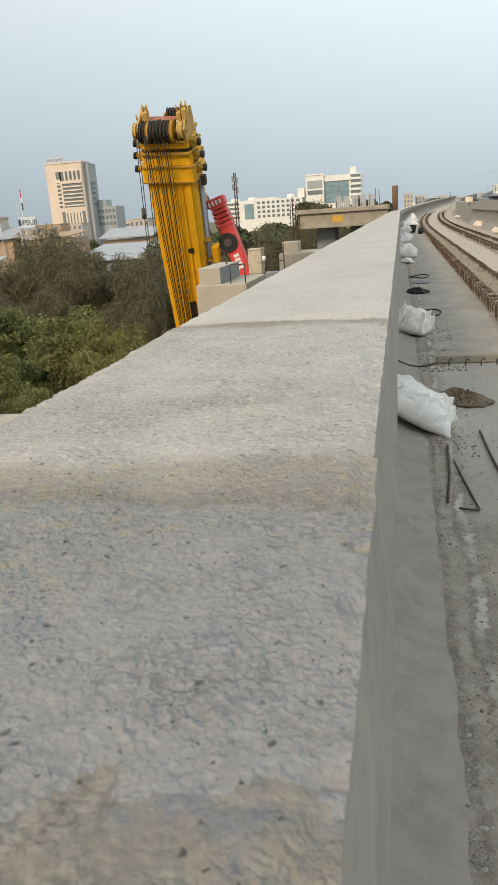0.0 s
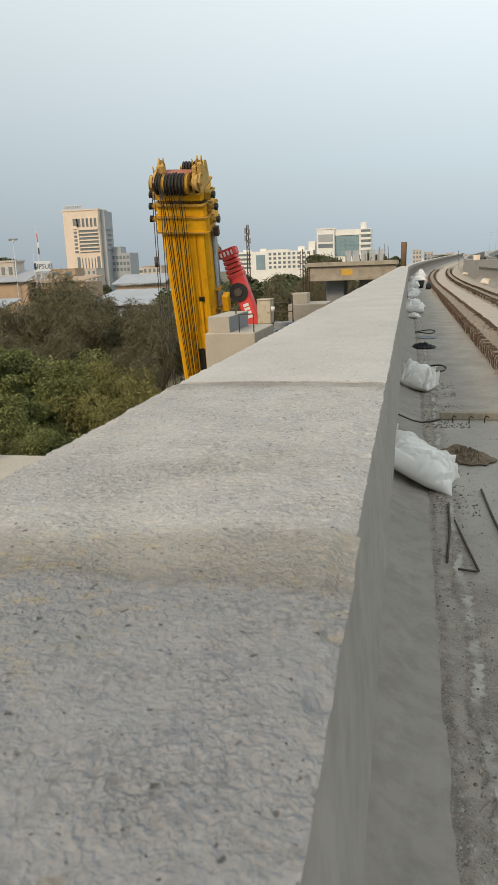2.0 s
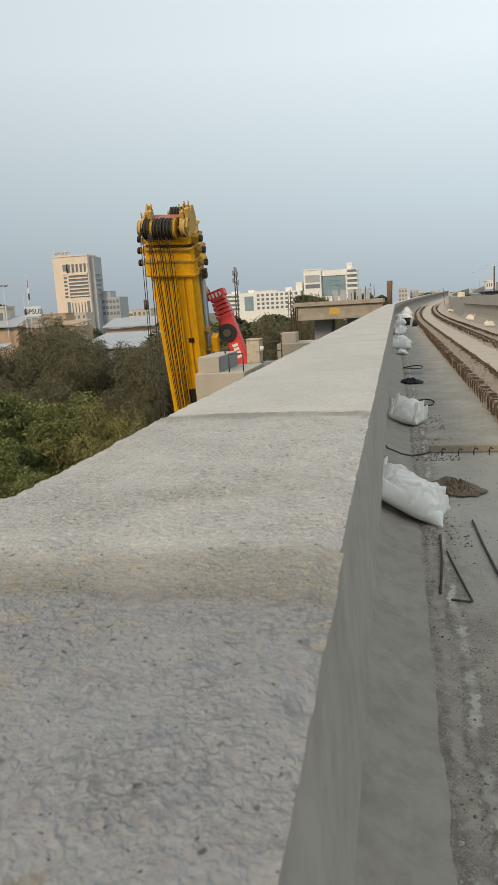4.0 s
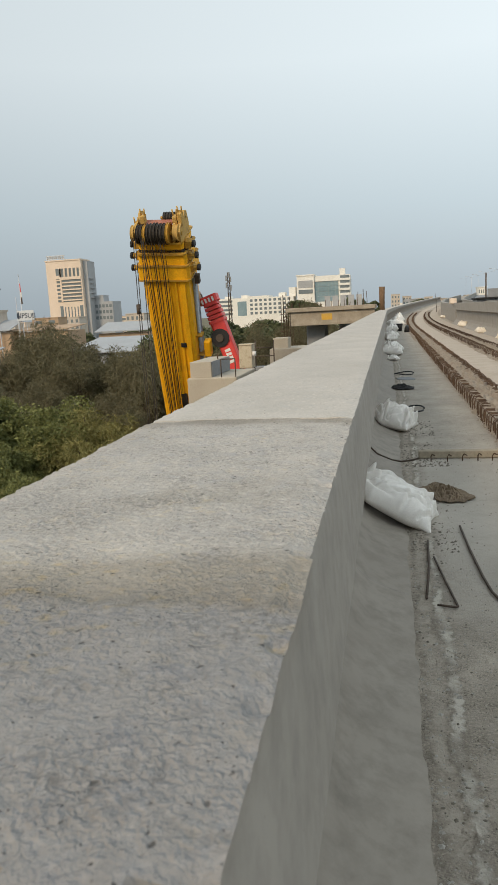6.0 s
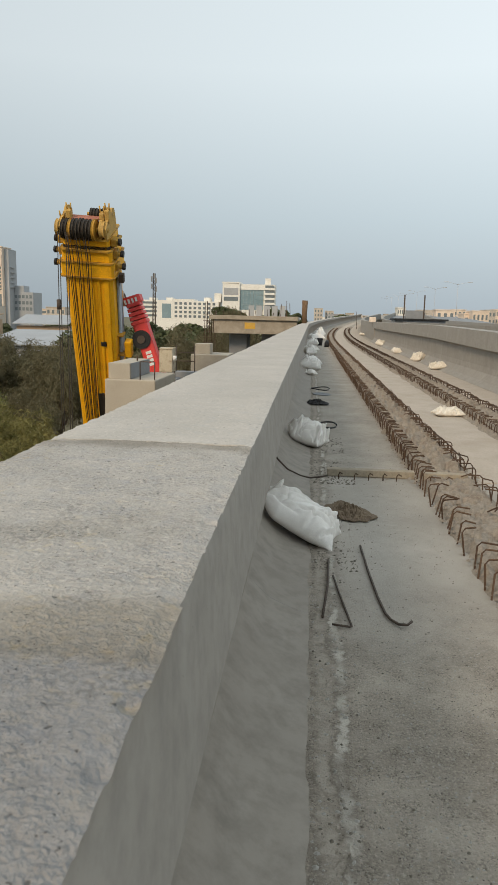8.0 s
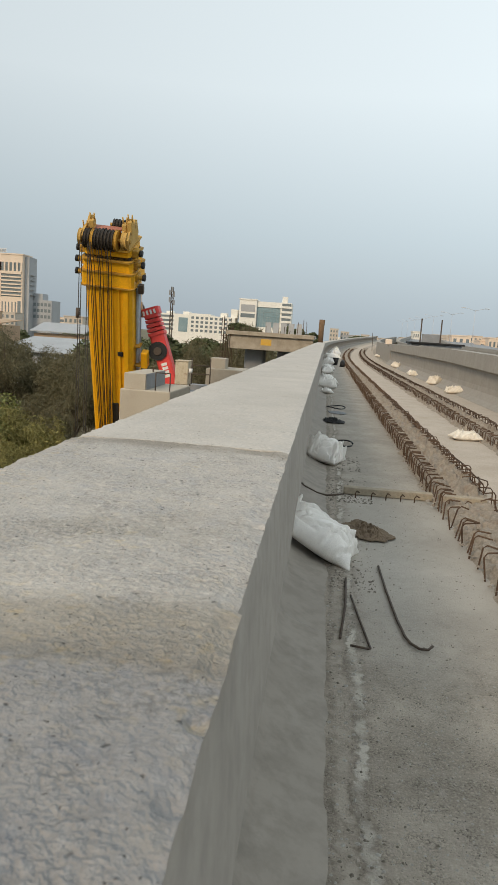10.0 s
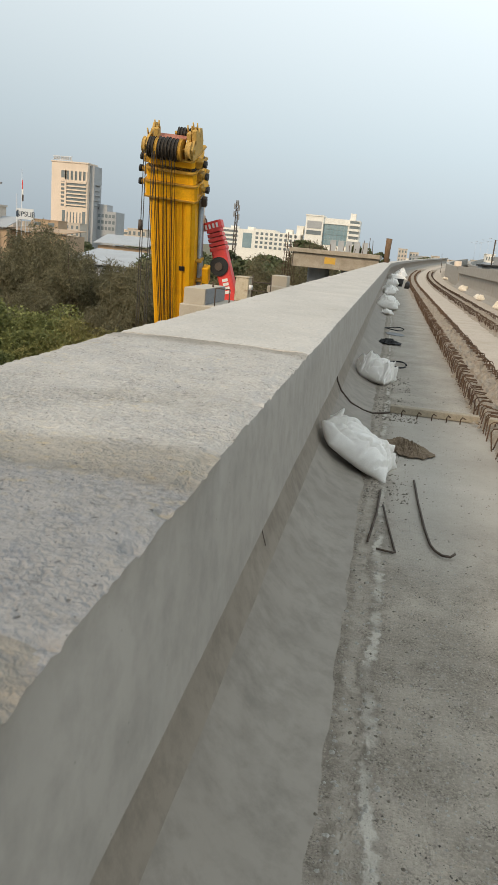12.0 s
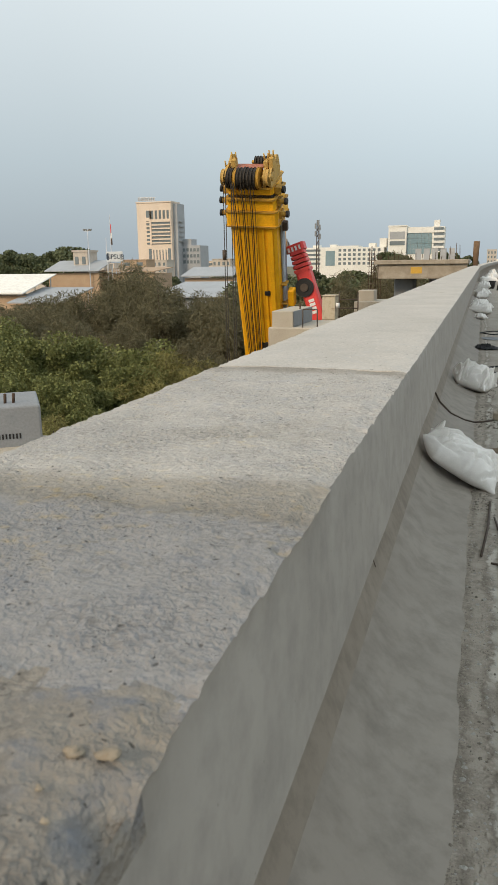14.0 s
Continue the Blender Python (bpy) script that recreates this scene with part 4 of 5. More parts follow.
part("slot", boxed(0.35, 0.6, -0.68, -0.6, -3.75, -3.5, 0.02), M_BLACK, crane)
part("rope_guide_opening", boxed(0.0, 0.32, -0.672, -0.6, -9.5, -6.6, 0.03), M_ROPE, crane)
part("tele_section", octo(bmesh.new(), 1.16, -0.72, 1.3, -0.05, 0.72, 0.1), M_YELLOW, crane)
part("tele_section", octo(bmesh.new(), 1.08, -0.66, 1.2, 0.76, 1.3, 0.1), M_YELLOW, crane)
part("tele_section", octo(bmesh.new(), 1.0, -0.6, 1.1, 1.34, 1.85, 0.1), M_YELLOW, crane)
for fz, fw in ((-0.05, 1.2), (0.68, 1.19), (1.28, 1.11), (1.83, 1.03)):
    part("collar_flange", octo(bmesh.new(), fw, -0.78, 1.34, fz, fz + 0.07, 0.1), M_YELLOWDARK, crane)
# Dark core drawn in place of the shade between the telescoping sections.
part("section_gap", octo(bmesh.new(), 1.02, -0.6, 1.1, 0.7, 1.5, 0.1), M_ROPE, crane)
for sgn in (-1, 1):
    for lz, ll in ((0.42, 0.36), (1.05, 0.32), (1.62, 0.24)):
        pin = part("lock_pin", tubed([(sgn * 0.95, -0.2, lz), (sgn * (1.1 + ll), -0.2, lz)], 0.13, 12), M_YELLOWDARK, crane)
        part("pin_cap", tubed([(sgn * (1.08 + ll), -0.2, lz), (sgn * (1.2 + ll), -0.2, lz)], 0.16, 12), M_BLACK, pin)
        part("bracket", boxed(min(sgn * 1.0, sgn * 1.28), max(sgn * 1.0, sgn * 1.28), -0.36, 0.1, lz - 0.2, lz + 0.16, 0.03), M_YELLOWDARK, crane)
# head with two packs of sheaves
for hx in (-0.98, 0.7, 0.95):
    bm = bmesh.new()
    prof = [(-0.7, 1.85), (0.7, 1.85), (0.8, 2.3), (0.6, 2.95), (0.3, 3.05), (0.0, 2.8), (-0.5, 2.72), (-0.85, 2.45)]
    a = [bm.verts.new((hx - 0.05, y, z)) for y, z in prof]
    b = [bm.verts.new((hx + 0.05, y, z)) for y, z in prof]
    for i in range(8):
        bm.faces.new((a[i], a[(i + 1) % 8], b[(i + 1) % 8], b[i]))
    bm.faces.new(a[::-1]), bm.faces.new(b)
    part("head_plate", bm, M_HEAD, crane)


def sheave(x, y, z, r, w, mat):
    bm = bmesh.new()
    n = 24
    prof = [(-w, r * 0.3), (-w, r), (-w * 0.3, r * 0.9), (w * 0.3, r * 0.9), (w, r), (w, r * 0.3)]
    rings = [[bm.verts.new((x + px, y + pr * math.cos(2 * math.pi * i / n), z + pr * math.sin(2 * math.pi * i / n))) for i in range(n)] for px, pr in prof]
    for a, b in zip(rings, rings[1:]):
        for i in range(n):
            bm.faces.new((a[i], a[(i + 1) % n], b[(i + 1) % n], b[i]))
    bm.faces.new(rings[0]), bm.faces.new(rings[-1][::-1])
    return part("sheave", bm, mat, crane)


for i in range(10):
    sheave(-0.84 + i * 0.145, -0.6, 2.27 + (0.03 if i % 4 == 1 else 0), 0.5 if 2 < i < 13 else 0.46, 0.06, M_ROPE if i not in (2, 9) else M_YELLOWDARK)
sheave(0.8, -0.55, 2.32, 0.4, 0.1, M_HEAD)
sheave(-1.1, -0.55, 2.3, 0.38, 0.07, M_HEAD)
for i in range(6):
    sheave(0.1 + i * 0.13, 0.35, 2.68, 0.28, 0.05, M_ROPE)
part("axle", tubed([(-1.2, -0.6, 2.3), (1.05, -0.6, 2.3)], 0.1, 10), M_YELLOWDARK, crane)
part("axle", tubed([(-0.1, 0.35, 2.68), (1.0, 0.35, 2.68)], 0.08, 10), M_YELLOWDARK, crane)
part("head_cover", boxed(-0.75, 0.55, -0.4, 0.1, 2.6, 2.7, 0.03), material("faded_red_paint", (0.34, 0.12, 0.08), (0.42, 0.17, 0.11), 4, 0.7, 0.1, 20), crane, "faded red cover plate")
for hx, hz in ((-1.0, 2.55), (-0.68, 2.95), (0.72, 2.9), (0.95, 3.05)):
    horn = part("lug", boxed(hx - 0.1, hx + 0.1, -0.45, -0.1, hz - 0.5, hz + 0.12, 0.04), M_HEAD, crane)
    for dx in (-0.07, 0.07):
        part("prong", tubed([(hx + dx, -0.25, hz + 0.05), (hx + dx * 1.3, -0.3, hz + 0.42)], 0.04, 8, 0.03), M_HEAD, horn)
rnd = random.Random(21)
for i in range(9):
    rx = -0.76 + i * 0.128 + (0.05 if i % 3 == 0 else 0)
    part("hoist_rope", tubed([(rx, -1.03, 2.3), (rx * 0.97 + 0.02, -0.93, 1.0), (rx * 0.85 - 0.08, -0.84, -3.0), (rx * 0.66 - 0.16 + 0.02 * rnd.random(), -0.76, -9.0), (rx * 0.5 - 0.2, -0.72, -18.0)], 0.021 if i % 3 == 1 else 0.014, 6), M_ROPE, crane)
part("side_pipe", tubed([(1.13, 0.1, -0.3), (0.92, 0.1, -16)], 0.09, 8), M_SIDE, crane, "grey-blue hydraulic pipe")
part("side_rail", boxed(1.05, 1.1, 0.3, 0.75, -5, -0.3, 0.01), M_SIDE, crane, "grey-blue cable tray")
for bz in (-3.4, -4.5, -6.0):
    part("pipe_bracket", boxed(1.0, 1.3, -0.25, 0.2, bz, bz + 0.08, 0.01), M_YELLOWDARK, crane)
part("hydraulic_box", boxed(1.3, 1.62, -0.2, 0.25, -4.6, -3.7, 0.05), M_YELLOW, crane)
part("lamp_bracket", boxed(1.2, 1.42, -0.1, 0.15, -0.5, -0.05, 0.02), M_DARKSTEEL, crane)
head = m @ Vector((-0.95, -1.0, 2.2))
inv = m.inverted()
for i, dx in enumerate((0.0, 0.09, 0.34, 0.43)):
    a = Vector((head.x + dx, head.y - 0.2, head.z + (0.0 if i else 0.05)))
    rope = part("hook_rope", tubed([inv @ a, inv @ Vector((a.x + 0.05, a.y, -4.0)), inv @ Vector((a.x + 0.05, a.y, GROUND))], 0.018, 6), M_ROPE, crane)
    if i == 0:
        w = Vector((a.x, a.y, 1.85))
        part("rope_weight", tubed([inv @ (w + Vector((0, 0, 0.2))), inv @ (w - Vector((0, 0, 0.2)))], 0.085, 8), M_DARKSTEEL, rope)

# ---- red crane ----
a, b = Vector((-7.95, 33, 2.25)), Vector((-6.78, 33, -1.2))
axis = (a - b).normalized()
yy = Vector((0, 1, 0))
m = Matrix((yy.cross(axis), yy, axis)).transposed().to_4x4()
m.translation = b
red = empty("red_crane_boom", m, "red lorry crane boom with white lettering bars", "crane")
part("boom_section", octo(bmesh.new(), 0.33, -0.35, 0.35, -10.9, 2.5, 0.08), M_RED, red)
for i in range(5):
    part("tele_section", octo(bmesh.new(), 0.37 - 0.012 * i, -0.39 + 0.01 * i, 0.39 - 0.01 * i, 2.45 + 0.2 * i, 2.6 + 0.2 * i, 0.06), M_RED, red)
part("head_block", octo(bmesh.new(), 0.4, -0.36, 0.36, 3.4, 3.72, 0.1), M_RED, red)
for i in range(4):
    part("white_stripe", boxed(-0.34 + 0.17 * i, -0.25 + 0.17 * i, -0.372, -0.355, 3.42, 3.62), M_WHITE, red)
drum = part("winch_drum", tubed([(-0.12, -0.42, 1.75), (-0.12, -0.2, 1.75)], 0.42, 24), M_BLACK, red, "black cable reel")
part("drum_hub", tubed([(-0.12, -0.48, 1.75), (-0.12, -0.4, 1.75)], 0.18, 16), M_DARKSTEEL, drum)
for i in range(4):
    part("lettering_bar", boxed(-0.13, 0.13, -0.368, -0.355, 0.5 + 0.18 * i, 0.63 + 0.18 * i), M_WHITE, red, "white painted bar")
part("pivot_pin", tubed([(0.0, -0.42, -0.1), (0.0, -0.3, -0.1)], 0.12, 12), M_DARKSTEEL, red)
part("fly_jib", boxed(-0.5, -0.3, -0.15, 0.15, 3.4, 4.1, 0.04), M_BLOCK, red)
part("jib_sheave", tubed([(-0.55, -0.1, 3.85), (-0.55, 0.1, 3.85)], 0.28, 14), M_DARKSTEEL, red)

# ---- plinth bars ----
def bar_row(x, side, y0, y1, label):
    """Rusty upright bars with the tops bent inwards, each a piece of its own where near."""
    row = empty("plinth_bars", pose(x, y0, 0), label, "reinforcing bars", "rows of plinth bars")
    meshes = []
    for s in range(5):
        r2 = random.Random(s + 11)
        h, g = 0.17 + 0.03 * r2.random(), 0.10 + 0.05 * r2.random()
        bm = tubed([(0, 0, -0.02), (side * 0.01 * r2.random(), 0.01 * r2.random(), h * 0.86), (side * 0.03, 0, h), (side * g, 0.02 * (r2.random() - 0.5), h * (0.95 + 0.1 * r2.random()))], 0.0065, 5)
        me = bpy.data.meshes.new("bar")
        bm.to_mesh(me)
        bm.free()
        me.materials.append(M_RUST)
        meshes.append(me)
    r2 = random.Random(int(x * 100))
    y, n, far = y0, 0, []
    while y < y1:
        wild = 9 if y < 8 else 4
        mm = pose(x + bend(y) + r2.uniform(-0.012, 0.012), y, climb(y), r2.gauss(0, wild), r2.gauss(0, wild), r2.gauss(0, wild * 2.4))
        if n < 150:
            ob = new("bar", r2.choice(meshes))
            ob.parent = row
            ob.matrix_basis = pose(-x, -y0, 0) @ mm
        else:
            far.append((mm, r2.choice(meshes)))
        n += 1
        y += (0.15 if y < 7.4 else 0.095) * (r2.uniform(0.35, 1.9) if y < 7.4 else r2.uniform(0.75, 1.3))
    v, f = [], []
    for mm, me in far:
        o = len(v)
        v += [tuple(pose(-x, -y0, 0) @ mm @ q.co) for q in me.vertices]
        f += [tuple(o + i for i in q.vertices) for q in me.polygons]
    tagged(part("far_bar_stretch", (v, f), M_RUST, row), kind="stuff")
    for z, dx in ((0.165, 0.02), (0.08, 0.012)):
        pts = [(dx * side + bend(y) + 0.012 * math.sin(y * 3), y - y0, z + climb(y) + 0.012 * math.sin(y * 1.7)) for y in steps(max(y0, 7.6), y1, 1.2)]
        part("long_bar", tubed(pts, 0.007, 5), M_RUST, row)
    return row


bar_row(1.22, 1, 3.4, 95, "row of rusty bent reinforcing bars along the plinth")
bar_row(1.76, -1, 3.6, 95, "row of rusty bent reinforcing bars along the plinth")
bar_row(2.72, 1, 7.8, 95, "row of rusty bent reinforcing bars along the plinth")
bar_row(3.28, -1, 9.0, 95, "row of rusty bent reinforcing bars along the plinth")

# ---- trees ----
def crown_mesh(seed, r, h, n, leaf, droop, clumps):
    """Leaves gathered in uneven clumps round a few limbs; drooping kinds hang in strands."""
    rnd = np.random.RandomState(seed)
    th, ph = rnd.uniform(0, 6.283, clumps), rnd.uniform(-0.5, 1.0, clumps)
    rad = rnd.uniform(0.45, 1.0, clumps)
    cc = np.stack([np.cos(th) * np.sqrt(1 - np.clip(ph, -0.6, 1) ** 2) * r * rad, np.sin(th) * np.sqrt(1 - np.clip(ph, -0.6, 1) ** 2) * r * rad, ph * h * 0.5 * rad], 1)
    cs = rnd.uniform(0.13, 0.3, clumps) * r
    which = rnd.randint(0, clumps, n)
    d = rnd.normal(0, 1, (n, 3))
    d /= np.linalg.norm(d, axis=1)[:, None]
    p = cc[which] + d * (cs[which] * rnd.uniform(0.55, 1.05, n))[:, None] * np.array([1, 1, 0.75])
    if droop:
        p[:, 2] -= rnd.uniform(0, 1, n) ** 2 * droop * 0.7
    a = rnd.normal(0, 1, (n, 3))
    if droop:
        # short hanging sprays of five leaflets each
        strand, step = np.arange(n) // 5, (np.arange(n) % 5)[:, None]
        sway = rnd.normal(0, 0.55, (n // 5 + 1, 3))[strand] + np.array([0, 0, -0.75])
        lift = d[strand * 5] * np.array([1, 1, 0.5])
        p = p[strand * 5] + sway * step * leaf * 0.8 + lift * leaf * 1.6 * np.sqrt(step)
        a = a * 0.7 + sway * 0.8 + lift * 0.5
    a /= np.linalg.norm(a, axis=1)[:, None]
    b = np.cross(a, rnd.normal(0, 1, (n, 3)))
    b /= np.linalg.norm(b, axis=1)[:, None] + 1e-6
    s = leaf * rnd.uniform(0.6, 1.4, n)[:, None]
    wid = 0.22 if droop else 0.5
    lon = 1.3 if droop else 1.0
    q = np.stack([p - a * s * lon, p + b * s * wid, p + a * s * lon, p - b * s * wid], 1).reshape(-1, 3)
    me = bpy.data.meshes.new("crown")
    me.from_pydata(q.tolist(), [], np.arange(4 * n).reshape(n, 4).tolist())
    return me, cc


def tree(kind, seed, r, h, trunk, n, leaf, mat, label, droop=0.0, clumps=40):
    me, cc = crown_mesh(seed, r, h, n, leaf, droop, clumps)
    me.materials.append(mat)
    ob = empty("tree", Matrix(), label, "tree", kind)
    bm = tubed([(0, 0, 0), (0.1, 0.05, trunk * 0.5), (0.0, 0.1, trunk)], 0.24, 8, 0.15)
    for i in range(0, min(len(cc), 14)):
        c = Vector(cc[i]) + Vector((0, 0, trunk + h * 0.35))
        tube(bm, [(0, 0.05, trunk * 0.8), ((c.x) * 0.45, c.y * 0.45, trunk * 0.85 + (c.z - trunk) * 0.6), c], 0.1, 5, 0.03)
    part("trunk", bm, M_BARK, ob)
    c = new("crown", me)
    c.parent = ob
    c.location = (0, 0, trunk + h * 0.35)
    return ob


t_green = [tree("green trees", 1, 2.6, 4.6, 3.2, 46000, 0.06, L_GREEN, "leafy green tree below the parapet", clumps=60),
           tree("green trees", 2, 2.2, 4.2, 3.0, 40000, 0.058, L_OLIVE, "yellowish olive bushy tree below the parapet", 0.5, clumps=55)]
t_dull = [tree("drooping trees", 3, 3.4, 7.5, 5.0, 46000, 0.085, L_BROWN, "tall dull brownish-green tree with drooping foliage", 0.8, clumps=70),
          tree("drooping trees", 4, 3.0, 6.5, 5.6, 42000, 0.085, L_BROWN, "tall dull brownish-green tree with drooping foliage", 1.0, clumps=60)]
t_far = tree("far trees", 5, 4.2, 6.0, 5.5, 8000, 0.25, L_FAR, "dark green tree among the distant buildings", clumps=45)


def plant(src, spots, first):
    """Spots: place and the height of the crown's tip over the viaduct's deck."""
    for i, (x, y, tip, full, wide) in enumerate(spots):
        s = (tip - GROUND) / full
        mm = pose(x, y, GROUND, 0, 0, (i * 77 + first) % 360)
        if i == 0 and not src.get("planted"):
            src["planted"] = 1
            src.matrix_world = mm
            ob = src
        else:
            ob = copy_thing(src, mm)
        ob.scale = (s * wide, s * wide, s)


# front row: green and olive crowns
plant(t_green[0], [(-24.5, 34.5, -1.9, 7.4, 1.1), (-21.0, 36, -2.0, 7.4, 1.1), (-27.8, 38, -1.4, 7.4, 1.1), (-17.6, 36, -2.5, 7.4, 1.05), (-31, 36, -1.8, 7.4, 1.1), (-19, 31, -3.7, 7.4, 1.0), (-15.5, 29, -5.0, 7.4, 1.0), (-23, 30.5, -3.6, 7.4, 1.1), (-26.5, 31, -3.2, 7.4, 1.1), (-11.5, 22, -6.0, 7.4, 0.9), (-15.5, 23, -5.2, 7.4, 1.0), (-12.5, 16, -5.2, 7.4, 0.9), (-9.0, 13, -6.0, 7.4, 0.8), (-16, 18, -5.0, 7.4, 0.9), (-20, 25, -4.6, 7.4, 1.0)], 10)
plant(t_green[1], [(-15.0, 35.5, -2.6, 6.6, 1.0), (-13.4, 33.5, -4.0, 6.6, 0.85), (-18.3, 28, -4.7, 6.6, 0.9), (-9.5, 18.5, -6.4, 6.6, 0.8), (-29.5, 33, -3.4, 6.6, 1.0)], 40)
# back row: drooping dull crowns
plant(t_dull[0], [(-26.5, 54, 1.2, 11.4, 0.95), (-20.0, 55, 0.0, 11.4, 0.9), (-35.5, 54, -0.6, 11.4, 1.0), (-41, 57, -1.4, 11.4, 1.0), (-15.2, 53, -1.2, 11.4, 0.85), (-31, 52, 0.0, 11.4, 0.9)], 5)
plant(t_dull[1], [(-23.2, 52, 0.4, 11.0, 0.9), (-17.5, 50, -0.9, 11.0, 0.9), (-28.8, 57, 1.4, 11.0, 0.9), (-13.4, 56, -0.7, 11.0, 0.9), (-22.5, 44, -2.4, 11.0, 0.9), (-27.5, 46, -2.0, 11.0, 0.95), (-17.6, 44, -3.2, 11.0, 0.9), (-33, 47, -2.0, 11.0, 0.95), (-38, 48, -2.4, 11.0, 1.0), (-6.9, 62, 1.0, 11.0, 0.8), (-9.0, 54, 0.5, 11.0, 0.75), (-7.6, 70, 1.9, 11.0, 0.8)], 33)
spots = []
rnd = random.Random(77)
for i in range(16):
    yy2 = rnd.uniform(75, 135)
    spots.append((yy2 * rnd.uniform(-0.31, -0.1), yy2, rnd.uniform(-0.7, 0.6), 11.0, rnd.uniform(0.9, 1.25)))
for i in range(12):
    yy2 = rnd.uniform(170, 250)
    spots.append((yy2 * rnd.uniform(-0.78, -0.6), yy2, rnd.uniform(2.0, 7.5), 11.0, rnd.uniform(0.9, 1.3)))
for i in range(12):
    yy2 = rnd.uniform(130, 210)
    spots.append((yy2 * rnd.uniform(-0.6, -0.3), yy2, rnd.uniform(-3, 1.0), 11.0, rnd.uniform(0.9, 1.2)))
for i in range(8):
    yy2 = rnd.uniform(280, 340)
    spots.append((yy2 * rnd.uniform(-0.12, 0.0), yy2, rnd.uniform(3.0, 6.5), 11.0, rnd.uniform(0.8, 1.1)))
for i in range(16):
    yy2 = rnd.uniform(260, 420)
    spots.append((yy2 * rnd.uniform(0.03, 0.32), yy2, rnd.uniform(1.5, 5.0), 11.0, rnd.uniform(0.8, 1.2)))
plant(t_far, spots, 60)

# ---- buildings ----
def tower():
    b = empty("office_tower", pose(-170, 350, GROUND), "cream office tower with ribbon windows and roof sign frame", "building")
    z = lambda v: v - GROUND
    part("wall", boxed(0, 18.9, 0, 11, 0, z(32)), M_CREAM, b)
    # The wing's grey also carries the shade of the tower's right side.
    part("side_wing", boxed(19.0, 21.2, 2.5, 12, 0, z(31.4)), M_GREYWALL, b)
    for i in range(5):
        part("ledge", boxed(21.2, 22.2, 4, 9, z(13 + 2.4 * i), z(13.3 + 2.4 * i)), M_GREYWALL, b)
    part("window_recess", boxed(5.1, 18.2, -0.06, 0.1, z(11.6), z(28.2)), M_GLASS, b)
    for i in range(7):
        part("spandrel", boxed(7.9, 18.3, -0.5, 0.0, z(12.1 + 1.75 * i), z(12.75 + 1.75 * i)), M_CREAM, b)
        part("spandrel", boxed(5.0, 7.2, -0.4, 0.0, z(12.6 + 1.9 * i), z(13.4 + 1.9 * i)), M_CREAM, b)
    part("pier_strip", boxed(7.1, 8.0, -0.5, 0.0, z(11.6), z(28.2)), M_CREAM, b)
    for i in range(6):
        part("pier_strip", boxed(7.2 + 2.15 * i, 8.05 + 2.15 * i, -0.5, 0.0, z(23.8), z(28.3)), M_CREAM, b)
    part("spandrel", boxed(5.0, 18.4, -0.52, 0.0, z(23.2), z(24.0)), M_CREAM, b)
    for wx in (5.9, 16.6):
        part("window", boxed(wx, wx + 1.6, -0.1, 0.1, z(0), z(9.6)), M_GLASS, b)
    for i in range(5):
        part("window", boxed(8.4 + 1.7 * i, 8.9 + 1.7 * i, -0.1, 0.1, z(1), z(9)), M_GLASS, b)
    for i in range(9):
        part("window", boxed(-0.08, 0.1, 2, 6, z(8 + 2.3 * i), z(9.3 + 2.3 * i)), M_GLASS, b)
    part("lower_wing", boxed(19, 31, 8, 20, 0, z(11.0)), M_GREYWALL, b)
    part("lower_wing", boxed(21.5, 26, 8.5, 16, z(10.9), z(14.2)), M_GREYWALL, b)
    for j in range(3):
        for i in range(5):
            part("window", boxed(21.5 + 1.9 * i, 22.8 + 1.9 * i, 7.9, 8.1, z(2.0 + 3 * j), z(3.6 + 3 * j)), M_GLASS, b)
    for i in range(5):
        part("sign_post", tubed([(0.6 + 2.3 * i, 1, z(31.9)), (0.6 + 2.3 * i, 1, z(34.6))], 0.12, 5), M_GALV, b)
    for zz in (33.0, 34.5):
        part("sign_rail", boxed(0.3, 10.3, 0.9, 1.1, z(zz), z(zz + 0.3)), M_GALV, b)
    for i in range(8):
        part("sign_letter_bar", boxed(0.8 + 1.15 * i, 1.6 + 1.15 * i, 0.8, 1.0, z(33.2), z(34.4)), M_GREYWALL, b)
    part("parapet_cap", boxed(-0.3, 19.2, -0.3, 11.2, z(31.9), z(32.5)), M_CREAM, b)


tower()


def long_white():
    b = empty("white_office_block", pose(-89.3, 380, GROUND), "long white office block with rows of dark windows", "building")
    z = lambda v: v - GROUND
    for x0, x1, top, wall in ((0, 17.0, 9.2, M_BWHITE), (17.05, 28, 9.9, M_BWHITE), (28.05, 41, 9.0, M_BWHITE)):
        part("wall", boxed(x0, x1, 0, 14, 0, z(top)), wall, b)
    for j in range(4):
        part("window", boxed(0.4, 8.4, -0.12, 0.1, z(0.6 + 2.2 * j), z(1.7 + 2.2 * j)), M_GLASS, b)
    part("curtain_window", boxed(11.2, 16.0, -0.15, 0.1, z(0), z(7.4)), M_CURTAIN, b)
    for j in range(4):
        for i in range(9):
            part("window", boxed(17.9 + 2.5 * i, 19.3 + 2.5 * i, -0.12, 0.1, z(0.4 + 2.2 * j), z(1.7 + 2.2 * j)), M_GLASS, b)
    for x0, top in ((4, 10.4), (13, 10.6), (33, 11.0), (38.5, 13.3)):
        part("roof_room", boxed(x0, x0 + 3.4, 2, 8, z(8.8), z(top)), M_BWHITE, b)


long_white()


